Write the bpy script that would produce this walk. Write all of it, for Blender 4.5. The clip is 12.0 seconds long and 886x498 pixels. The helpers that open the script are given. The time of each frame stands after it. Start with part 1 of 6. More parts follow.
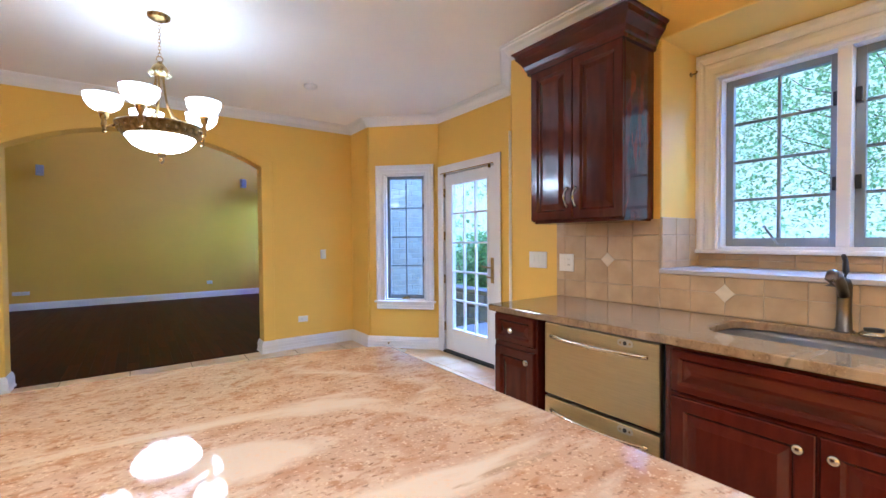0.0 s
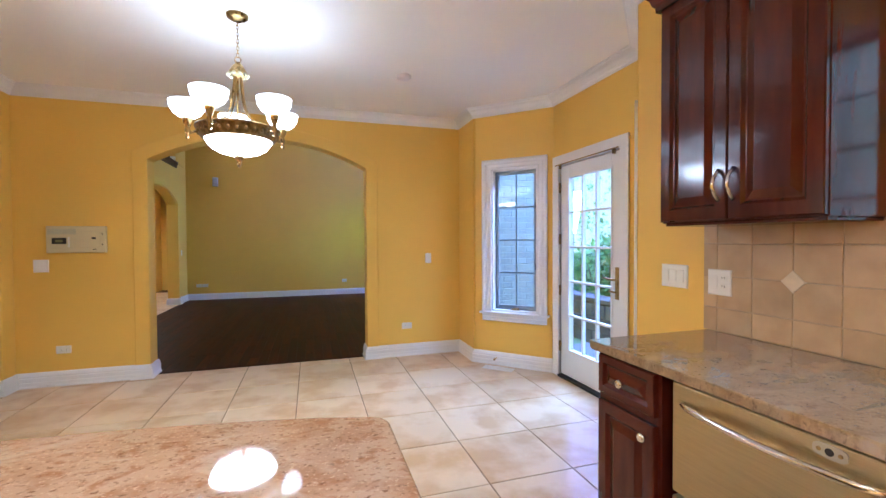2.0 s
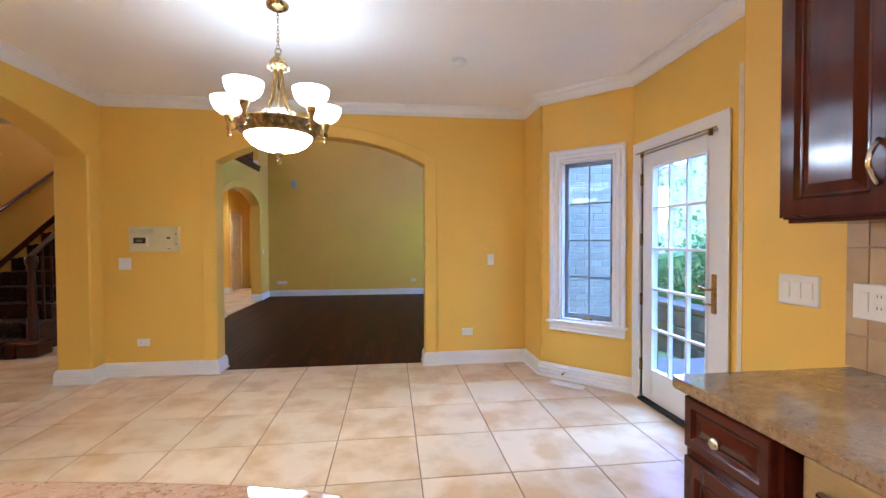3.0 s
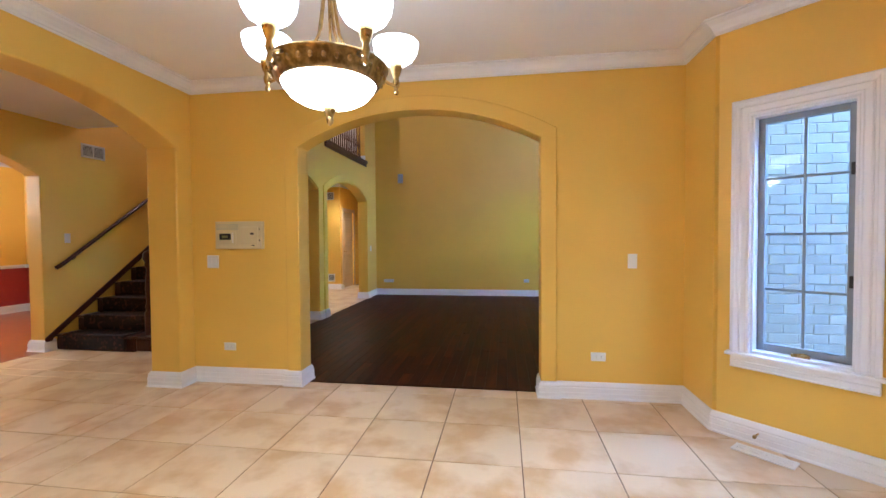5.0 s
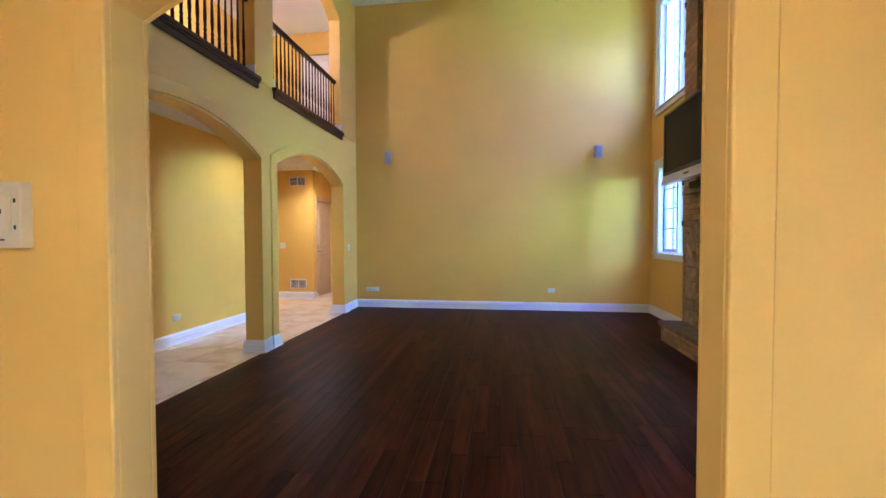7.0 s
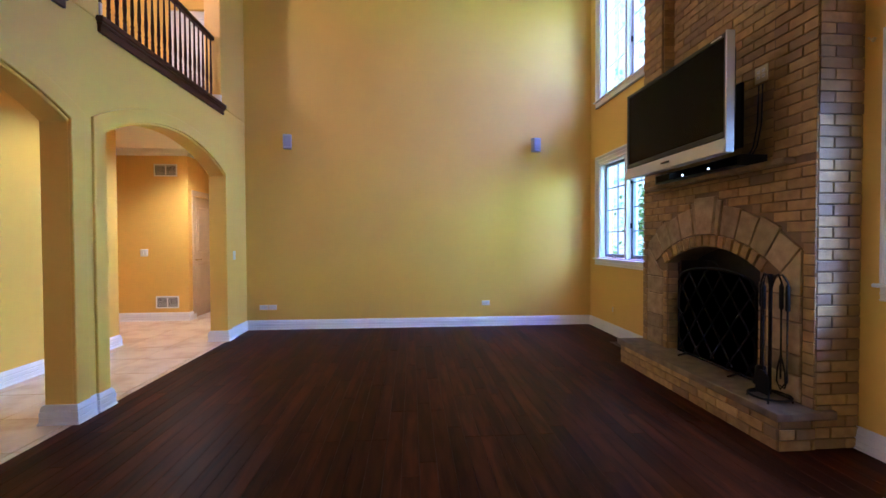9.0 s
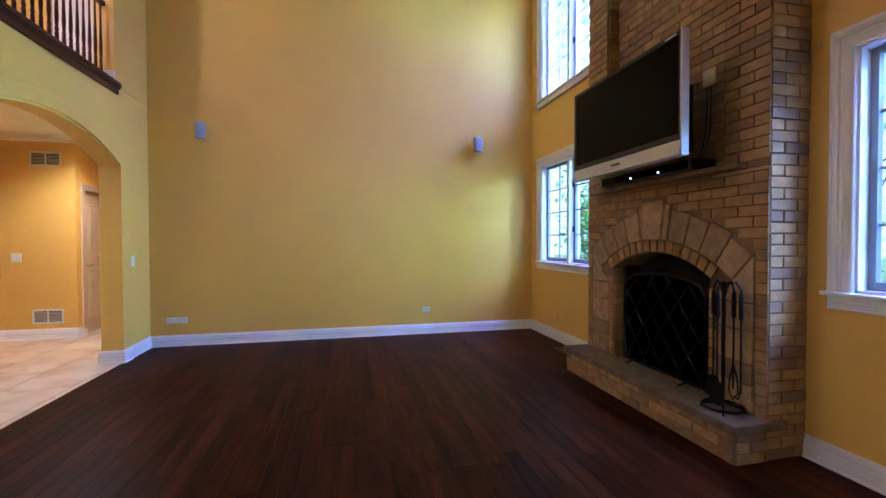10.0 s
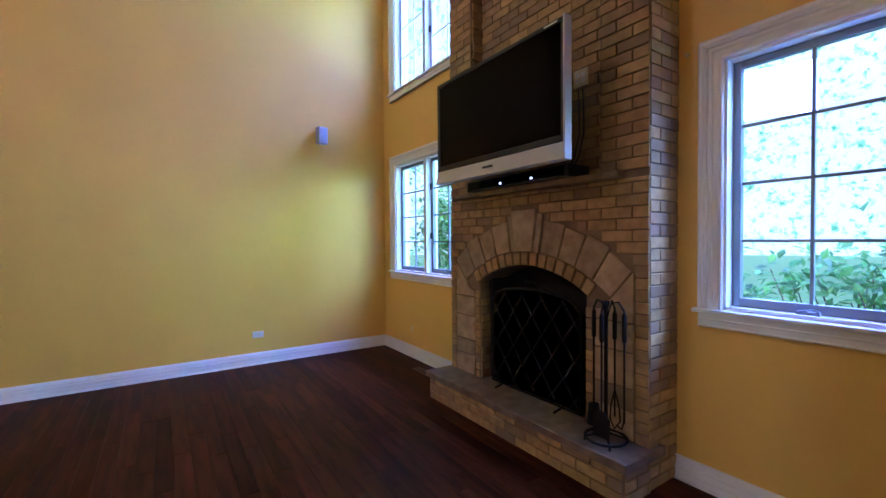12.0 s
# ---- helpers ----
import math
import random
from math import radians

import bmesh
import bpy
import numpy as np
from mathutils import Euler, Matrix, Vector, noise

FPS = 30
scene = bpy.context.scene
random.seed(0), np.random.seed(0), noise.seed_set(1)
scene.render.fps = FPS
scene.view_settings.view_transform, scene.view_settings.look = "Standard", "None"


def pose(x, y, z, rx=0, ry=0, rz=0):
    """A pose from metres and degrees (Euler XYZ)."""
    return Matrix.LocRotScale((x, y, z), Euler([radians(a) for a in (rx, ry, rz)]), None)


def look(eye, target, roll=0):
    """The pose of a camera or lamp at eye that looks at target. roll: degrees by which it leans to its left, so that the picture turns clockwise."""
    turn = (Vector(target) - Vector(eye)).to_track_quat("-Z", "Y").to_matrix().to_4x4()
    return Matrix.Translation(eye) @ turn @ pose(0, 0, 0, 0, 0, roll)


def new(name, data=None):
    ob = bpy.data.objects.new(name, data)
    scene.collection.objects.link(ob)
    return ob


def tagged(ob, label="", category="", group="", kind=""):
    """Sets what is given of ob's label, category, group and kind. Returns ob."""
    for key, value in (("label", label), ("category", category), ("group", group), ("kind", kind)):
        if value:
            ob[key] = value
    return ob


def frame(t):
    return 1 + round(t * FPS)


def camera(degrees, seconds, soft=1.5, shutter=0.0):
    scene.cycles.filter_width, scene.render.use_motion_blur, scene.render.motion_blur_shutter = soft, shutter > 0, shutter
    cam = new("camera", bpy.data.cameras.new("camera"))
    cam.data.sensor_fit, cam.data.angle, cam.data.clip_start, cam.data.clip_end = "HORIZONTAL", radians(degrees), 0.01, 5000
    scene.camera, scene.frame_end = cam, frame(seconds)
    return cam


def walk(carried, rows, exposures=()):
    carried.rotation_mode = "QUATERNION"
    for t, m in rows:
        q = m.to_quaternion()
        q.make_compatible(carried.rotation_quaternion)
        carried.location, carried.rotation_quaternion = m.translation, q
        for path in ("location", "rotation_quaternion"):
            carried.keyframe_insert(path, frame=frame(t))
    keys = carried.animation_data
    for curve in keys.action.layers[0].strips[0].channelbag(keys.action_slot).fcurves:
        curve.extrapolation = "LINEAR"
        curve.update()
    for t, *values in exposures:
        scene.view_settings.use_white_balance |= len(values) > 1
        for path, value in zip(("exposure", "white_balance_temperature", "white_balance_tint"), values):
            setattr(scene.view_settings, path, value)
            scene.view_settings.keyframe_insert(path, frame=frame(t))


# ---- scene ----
cam = camera(92.5, 12.0)
PATH = [
    (0, (0.694, 0.737, 1.302), (1.862, 2.360, 1.260), -0.4),
    (0.5, (0.812, 0.828, 1.314), (1.862, 2.530, 1.273), -0.4),
    (1, (0.967, 0.903, 1.337), (1.873, 2.686, 1.295), -0.4),
    (1.5, (1.114, 0.984, 1.344), (1.861, 2.839, 1.304), -0.3),
    (2, (1.262, 1.102, 1.344), (1.857, 3.013, 1.303), -0.3),
    (2.5, (1.389, 1.227, 1.345), (1.810, 3.181, 1.305), -0.1),
    (3, (1.506, 1.389, 1.351), (1.747, 3.374, 1.309), -0.2),
    (3.5, (1.584, 1.590, 1.346), (1.650, 3.588, 1.303), -0.3),
    (5.5, (1.538, 2.721, 1.319), (1.217, 4.694, 1.262), -0.2),
    (6, (1.425, 3.228, 1.294), (1.101, 5.201, 1.235), -0.1),
    (6.5, (1.280, 3.948, 1.282), (0.965, 5.922, 1.224), -0.1),
    (7, (1.172, 4.547, 1.284), (0.906, 6.528, 1.227), -0.1),
    (9, (0.946, 5.754, 1.289), (1.093, 7.748, 1.250), -0.2),
    (9.5, (0.949, 5.947, 1.319), (1.230, 7.927, 1.280), -0.2),
    (10, (0.946, 6.129, 1.323), (1.391, 8.078, 1.286), -0.1),
    (10.5, (0.967, 6.310, 1.349), (1.594, 8.209, 1.312), -0.2),
    (11, (1.024, 6.498, 1.360), (1.815, 8.335, 1.324), -0.2),
    (11.5, (1.100, 6.668, 1.404), (2.050, 8.428, 1.362), -0.4),
    (12, (1.145, 6.830, 1.419), (2.251, 8.496, 1.379), -0.4),
]
walk(cam, [(t, look(eye, target, roll)) for t, eye, target, roll in PATH],
     ((0, 0.75, 4950, 10), (3.5, 0.82, 5200, 10), (5.5, 0.98, 5350, 10), (6.0, 1.08, 5250, 11), (6.5, 1.2, 5100, 13), (7.2, 1.3, 4700, 17), (9, 1.17, 4900, 21), (10, 1.14, 4800, 22), (12, 1.1, 4600, 22)))

# ---- world and light ----
world = bpy.data.worlds.new("world")
scene.world = world
world.use_nodes = True
wn = world.node_tree.nodes
sky = wn.new("ShaderNodeTexSky")
sky.sky_type = "NISHITA"
sky.sun_disc = False
sky.sun_elevation = radians(48)
sky.sun_rotation = radians(200)
wn["Background"].inputs["Strength"].default_value = 0.12
world.node_tree.links.new(sky.outputs[0], wn["Background"].inputs["Color"])


def lamp(name, kind, m, energy, color, size=None, size_y=None, spot=None):
    d = bpy.data.lights.new(name, kind)
    d.energy, d.color = energy, color
    if kind == "AREA":
        d.shape, d.size, d.size_y = "RECTANGLE", size, size_y or size
    elif kind in ("POINT", "SPOT"):
        d.shadow_soft_size = size or 0.05
        if spot:
            d.spot_size, d.spot_blend = radians(spot), 0.6
    else:
        d.angle = size
    ob = new(name, d)
    ob.matrix_world = m
    return ob


DAY = (0.30, 0.33, 1.0)
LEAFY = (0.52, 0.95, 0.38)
DAYK = (0.34, 0.54, 1.0)
LAMP = (1.0, 0.89, 0.74)
COOL = (0.93, 0.97, 1.0)
lamp("sun", "SUN", look((0, 0, 0), (0.55, 0.5, -0.85)), 3.2, (0.74, 0.88, 1.0), radians(0.5))
# area lamps added for sky light and green leaf bounce on the garden side, above and beside the view from the rooms
lamp("skylight_hearth_room", "AREA", look((6.6, 10.3, 5.9), (3.7, 10.5, 2.6)), 590, DAY, 4.2, 2.6)
lamp("skylight_east", "AREA", look((6.4, 11.7, 2.7), (3.5, 7.0, 1.5)), 130, DAY, 2.4, 2.8)
lamp("leaf_fill_upper_window", "AREA", look((5.2, 10.0, 2.6), (2.0, 12.1, 4.7)), 52, LEAFY, 1.3, 1.0)
lamp("leaf_fill_lawn", "AREA", look((8.0, 12.0, 2.1), (-1.4, 9.5, 4.6)), 190, LEAFY, 2.0, 1.2)
lamp("leaf_fill_lower_window", "AREA", look((5.4, 10.2, 1.0), (2.9, 12.1, 1.6)), 3, LEAFY, 0.9, 0.8)
lamp("skylight_garden_window", "AREA", look((6.5, 8.68, 2.95), (-0.4, 6.1, 1.2)), 80, DAY, 0.8, 0.5)
lamp("skylight_kitchen_window", "AREA", look((5.4, 1.1, 3.6), (3.5, 1.1, 1.7)), 150, DAYK, 2.2, 1.4)
lamp("skylight_bay", "AREA", look((5.6, 5.0, 3.9), (3.5, 4.2, 1.2)), 420, DAYK, 2.4, 1.6)
# unseen spots added under the kitchen ceiling as fill, then the soffit's recessed can
for cx, cy in ((0.1, 1.0), (2.0, 0.4), (0.1, -1.2), (2.0, -1.2)):
    lamp("ceiling_fill", "SPOT", pose(cx, cy, 2.755), 15 if cx > 1 else (120 if cy > 0 else 380), LAMP, 0.07, spot=150)
lamp("soffit_light", "SPOT", pose(3.28, 0.95, 2.385), 5, LAMP, 0.05, spot=140)
# lamps added out of view to brighten the hall, the dining room and upstairs
for hx_, hy_ in ((-2.1, 7.4), (-2.1, 10.2), (-2.2, 12.3)):
    lamp("hall_fill", "SPOT", pose(hx_, hy_, 2.755), 7 if hy_ < 9 else (32 if hy_ < 12 else 125), LAMP, 0.3, spot=150)
lamp("foyer_fill", "SPOT", pose(-2.8, 4.2, 2.755), 6, LAMP, 0.07, spot=150)
lamp("dining_light", "POINT", pose(-6.0, 6.2, 2.1), 90, (1.0, 0.95, 0.9), 0.12)
lamp("upstairs_fill", "POINT", pose(-2.8, 9.8, 5.0), 50, (1.0, 0.72, 0.66), 0.1)

# ---- materials ----
MATS = {}


def mat(name, color, rough=0.5, metal=0.0, var=0.06, scale=6.0, bump=0.0, bscale=120.0, coat=0.0, island=0.0, color2=None, spec=0.5, objvar=0.0, stretch=(1, 1, 1), contrast=(0.35, 0.65), odd=None):
    if name in MATS:
        return MATS[name]
    m = bpy.data.materials.new(name)
    m.use_nodes = True
    nt = m.node_tree
    n, lk = nt.nodes, nt.links
    p = n["Principled BSDF"]
    p.inputs["Roughness"].default_value = rough
    p.inputs["Metallic"].default_value = metal
    p.inputs["Coat Weight"].default_value = coat
    p.inputs["Coat Roughness"].default_value = 0.08
    p.inputs["Specular IOR Level"].default_value = spec
    tc = n.new("ShaderNodeTexCoord")
    mp = n.new("ShaderNodeMapping")
    mp.inputs["Scale"].default_value = stretch
    lk.new(tc.outputs["Object"], mp.inputs["Vector"])
    vec = mp.outputs[0]
    if objvar or island:
        info = n.new("ShaderNodeObjectInfo") if objvar else n.new("ShaderNodeNewGeometry")
        rnd = info.outputs["Random"] if objvar else info.outputs["Random Per Island"]
        add = n.new("ShaderNodeVectorMath")
        add.operation = "ADD"
        mul = n.new("ShaderNodeMath")
        mul.operation = "MULTIPLY"
        mul.inputs[1].default_value = 37.0
        lk.new(rnd, mul.inputs[0])
        lk.new(vec, add.inputs[0])
        lk.new(mul.outputs[0], add.inputs[1])
        vec = add.outputs[0]
    nz = n.new("ShaderNodeTexNoise")
    nz.inputs["Scale"].default_value = scale
    nz.inputs["Detail"].default_value = 6
    lk.new(vec, nz.inputs["Vector"])
    ramp = n.new("ShaderNodeValToRGB")
    c2 = color2 or tuple(max(0, c * (1 - 3 * var)) for c in color)
    ramp.color_ramp.elements[0].position, ramp.color_ramp.elements[1].position = contrast
    ramp.color_ramp.elements[0].color = (*c2, 1)
    ramp.color_ramp.elements[1].color = (*color, 1)
    lk.new(nz.outputs["Fac"], ramp.inputs["Fac"])
    out = ramp.outputs["Color"]
    if objvar or island:
        hsv = n.new("ShaderNodeHueSaturation")
        mr = n.new("ShaderNodeMapRange")
        k = objvar or island
        mr.inputs["To Min"].default_value, mr.inputs["To Max"].default_value = 1 - k, 1 + k
        lk.new(rnd, mr.inputs["Value"])
        lk.new(mr.outputs[0], hsv.inputs["Value"])
        lk.new(out, hsv.inputs["Color"])
        out = hsv.outputs["Color"]
        if odd:
            # a share of the pieces takes another burnt tone
            pick = n.new("ShaderNodeMath")
            pick.operation = "FRACT"
            spread = n.new("ShaderNodeMath")
            spread.operation = "MULTIPLY"
            spread.inputs[1].default_value = 7.31
            lk.new(rnd, spread.inputs[0])
            lk.new(spread.outputs[0], pick.inputs[0])
            step = n.new("ShaderNodeMapRange")
            step.inputs["From Min"].default_value, step.inputs["From Max"].default_value = 1 - odd[1], 1.02
            step.inputs["To Max"].default_value = 0.85
            lk.new(pick.outputs[0], step.inputs["Value"])
            mixo = n.new("ShaderNodeMix")
            mixo.data_type = "RGBA"
            lk.new(step.outputs[0], mixo.inputs["Factor"])
            lk.new(out, mixo.inputs[6])
            mixo.inputs[7].default_value = (*odd[0], 1)
            out = mixo.outputs[2]
    lk.new(out, p.inputs["Base Color"])
    n2 = n.new("ShaderNodeTexNoise")
    n2.inputs["Scale"].default_value = bscale
    n2.inputs["Detail"].default_value = 4
    lk.new(vec, n2.inputs["Vector"])
    rr = n.new("ShaderNodeMapRange")
    rr.inputs["To Min"].default_value, rr.inputs["To Max"].default_value = max(0.02, rough * 0.85), min(1, rough * 1.15)
    lk.new(nz.outputs["Fac"], rr.inputs["Value"])
    lk.new(rr.outputs[0], p.inputs["Roughness"])
    if bump:
        b = n.new("ShaderNodeBump")
        b.inputs["Strength"].default_value = bump
        b.inputs["Distance"].default_value = 0.004
        lk.new(n2.outputs["Fac"], b.inputs["Height"])
        lk.new(b.outputs[0], p.inputs["Normal"])
    MATS[name] = m
    return m


def glow(name, color, strength):
    m = bpy.data.materials.new(name)
    m.use_nodes = True
    p = m.node_tree.nodes["Principled BSDF"]
    p.inputs["Base Color"].default_value = (*color, 1)
    p.inputs["Emission Color"].default_value = (*color, 1)
    p.inputs["Emission Strength"].default_value = strength
    p.inputs["Roughness"].default_value = 0.25
    return m


YELLOW = mat("yellow_wall_paint", (0.80, 0.505, 0.08), 0.5, var=0.02, scale=1.2, bump=0.12, bscale=220)
CEIL = mat("ceiling_paint", (0.88, 0.845, 0.775), 0.8, var=0.015, scale=1.0, bump=0.1, bscale=150)
WHITE = mat("white_trim_paint", (0.80, 0.79, 0.78), 0.35, var=0.015, scale=3, bump=0.03, bscale=60)
PLASTIC = mat("white_plastic", (0.78, 0.77, 0.74), 0.35, var=0.01)
CREAM = mat("cream_plastic", (0.66, 0.57, 0.32), 0.4, var=0.02)
FAUCET = mat("dark_brushed_nickel", (0.17, 0.15, 0.13), 0.3, metal=1.0, var=0.05)
DARK = mat("dark_slot", (0.015, 0.013, 0.012), 0.5, var=0.05)
CHERRY = mat("cherry_wood", (0.078, 0.0128, 0.006), 0.15, var=0.1, color2=(0.050, 0.0080, 0.004), scale=4, stretch=(5, 5, 1.0), coat=0.16, spec=0.26, bump=0.04, bscale=30)
CHERRYH = mat("cherry_wood_crosswise", (0.078, 0.0128, 0.006), 0.15, var=0.1, color2=(0.050, 0.0080, 0.004), scale=4, stretch=(5, 1.0, 5), coat=0.16, spec=0.26, bump=0.04, bscale=30)
RAILWOOD = mat("dark_rail_wood", (0.060, 0.016, 0.008), 0.3, var=0.1, scale=8, stretch=(6, 1, 6), coat=0.05, spec=0.3)
STEEL = mat("brushed_steel", (0.49, 0.385, 0.195), 0.30, metal=1.0, var=0.03, scale=9, stretch=(1, 1, 30), bump=0.02, bscale=200)
CHROME = mat("satin_nickel", (0.70, 0.66, 0.58), 0.2, metal=1.0, var=0.02)
SINKM = mat("sink_steel", (0.24, 0.24, 0.245), 0.33, metal=0.8, var=0.03)
BRASS = mat("antique_brass", (0.50, 0.34, 0.13), 0.28, metal=1.0, var=0.12, scale=30)
BRASSD = mat("aged_brass_band", (0.44, 0.30, 0.12), 0.32, metal=1.0, var=0.2, scale=40, bump=0.3, bscale=60)
IRON = mat("black_iron", (0.009, 0.008, 0.008), 0.7, spec=0.2, var=0.1, bump=0.1, bscale=90)
SILVER = mat("silver_plastic", (0.55, 0.56, 0.60), 0.3, metal=0.5, var=0.02)
SCREEN = mat("black_screen", (0.002, 0.002, 0.002), 0.08, var=0.02, spec=0.05)
BLACKP = mat("black_plastic", (0.012, 0.012, 0.013), 0.35, var=0.05)
SPEAKER = mat("grey_speaker_plastic", (0.42, 0.44, 0.48), 0.5, var=0.03)
SASH = mat("window_sash_grey", (0.25, 0.28, 0.30), 0.4, var=0.03)
SASHW = mat("window_sash_white", (0.74, 0.76, 0.78), 0.4, var=0.02)
GROUT = mat("floor_grout", (0.20, 0.115, 0.055), 0.9, var=0.1, bump=0.3)
TILE = mat("floor_tile", (0.67, 0.505, 0.31), 0.30, color2=(0.52, 0.32, 0.145), scale=3.4, objvar=0.05, bump=0.05, bscale=50, contrast=(0.36, 0.56))
BSTILE = mat("backsplash_tile", (0.51, 0.36, 0.20), 0.38, color2=(0.43, 0.295, 0.155), scale=9, objvar=0.06, bump=0.1, bscale=60)
BSGROUT = mat("backsplash_grout", (0.50, 0.40, 0.27), 0.9, var=0.06)
DIAMOND = mat("cream_diamond_tile", (0.70, 0.60, 0.44), 0.3, var=0.05, scale=20)
PLANK = mat("dark_oak_plank", (0.060, 0.0156, 0.0050), 0.40, color2=(0.021, 0.0052, 0.0020), scale=2.2, stretch=(9, 9, 1), objvar=0.37, spec=0.03, bump=0.05, bscale=40)
GAP = mat("plank_gap", (0.012, 0.005, 0.003), 0.7)
BRICK = mat("fireplace_brick", (0.43, 0.275, 0.105), 0.85, color2=(0.30, 0.185, 0.072), scale=14, objvar=0.17, odd=((0.20, 0.13, 0.085), 0.35), bump=0.5, bscale=90)
BRICKS = mat("fireplace_brick_joined", (0.43, 0.275, 0.105), 0.85, color2=(0.30, 0.185, 0.072), scale=14, island=0.17, odd=((0.20, 0.13, 0.085), 0.35), bump=0.5, bscale=90)
MORTAR = mat("dark_mortar", (0.21, 0.14, 0.075), 0.95, var=0.1, bump=0.4, bscale=140)
STONE = mat("limestone", (0.40, 0.29, 0.165), 0.85, color2=(0.26, 0.18, 0.095), scale=11, objvar=0.26, bump=0.8, bscale=38)
SLAB = mat("hearth_slab", (0.21, 0.15, 0.105), 0.75, color2=(0.125, 0.085, 0.058), scale=9, objvar=0.08, bump=0.4, bscale=40)
SOOT = mat("sooty_firebrick", (0.022, 0.018, 0.015), 0.95, var=0.2, scale=12, bump=0.4)
CARPET = mat("dark_patterned_carpet", (0.085, 0.03, 0.016), 1.0, color2=(0.012, 0.004, 0.003), scale=22, bump=0.6, bscale=300, contrast=(0.55, 0.64))
REDWALL = mat("red_wall_paint", (0.36, 0.035, 0.03), 0.55, var=0.03)
DINEFLOOR = mat("reddish_oak_floor", (0.34, 0.10, 0.04), 0.3, color2=(0.22, 0.06, 0.025), scale=4, stretch=(12, 1, 1), coat=0.2)
BEIGE = mat("beige_door_paint", (0.62, 0.47, 0.28), 0.45, var=0.02)
EXTBRICK = mat("pale_exterior_brick", (0.36, 0.385, 0.375), 0.9, color2=(0.31, 0.325, 0.31), scale=8, objvar=0.08, bump=0.5, bscale=60)
EXTMORT = mat("pale_mortar", (0.46, 0.48, 0.47), 0.9, var=0.05)
GROUND = mat("garden_soil_and_lawn", (0.17, 0.28, 0.13), 0.95, color2=(0.12, 0.20, 0.09), scale=3, bump=0.5, bscale=30)
PATIO = mat("patio_stone", (0.13, 0.13, 0.135), 0.85, var=0.1, scale=4, bump=0.3)
GBLOCK = mat("garden_wall_block", (0.17, 0.17, 0.175), 0.9, var=0.15, scale=8, objvar=0.15, bump=0.6, bscale=60)
BARK = mat("tree_bark", (0.20, 0.17, 0.14), 0.95, var=0.2, scale=6, stretch=(4, 4, 1), bump=0.8, bscale=30)


def leaf_mat(name, color, dark, k):
    m = mat(name, color, 0.45, color2=dark, scale=2, island=k)
    nt = m.node_tree
    p = nt.nodes["Principled BSDF"]
    tr = nt.nodes.new("ShaderNodeBsdfTranslucent")
    src = p.inputs["Base Color"].links[0].from_socket
    nt.links.new(src, tr.inputs["Color"])
    mx = nt.nodes.new("ShaderNodeMixShader")
    mx.inputs[0].default_value = 0.5
    nt.links.new(p.outputs[0], mx.inputs[1])
    nt.links.new(tr.outputs[0], mx.inputs[2])
    nt.links.new(mx.outputs[0], nt.nodes["Material Output"].inputs["Surface"])
    return m


LEAF = leaf_mat("leaf_green", (0.46, 0.68, 0.40), (0.30, 0.52, 0.27), 0.35)
HOSTA = leaf_mat("broad_leaf_green", (0.24, 0.45, 0.15), (0.11, 0.25, 0.09), 0.4)
BOWLG = glow("lit_alabaster_glass", (0.95, 0.97, 1.0), 40.0)
LINING = mat("white_bowl_glass", (0.85, 0.86, 0.86), 0.4, var=0.02)
CUPG = glow("lit_frosted_glass", (0.93, 0.97, 1.0), 4.0)


def glass_mat():
    m = bpy.data.materials.new("window_glass")
    m.use_nodes = True
    p = m.node_tree.nodes["Principled BSDF"]
    p.inputs["Transmission Weight"].default_value = 1.0
    p.inputs["Roughness"].default_value = 0.0
    p.inputs["IOR"].default_value = 1.3
    p.inputs["Base Color"].default_value = (0.97, 0.99, 0.99, 1)
    return m


GLASS = glass_mat()


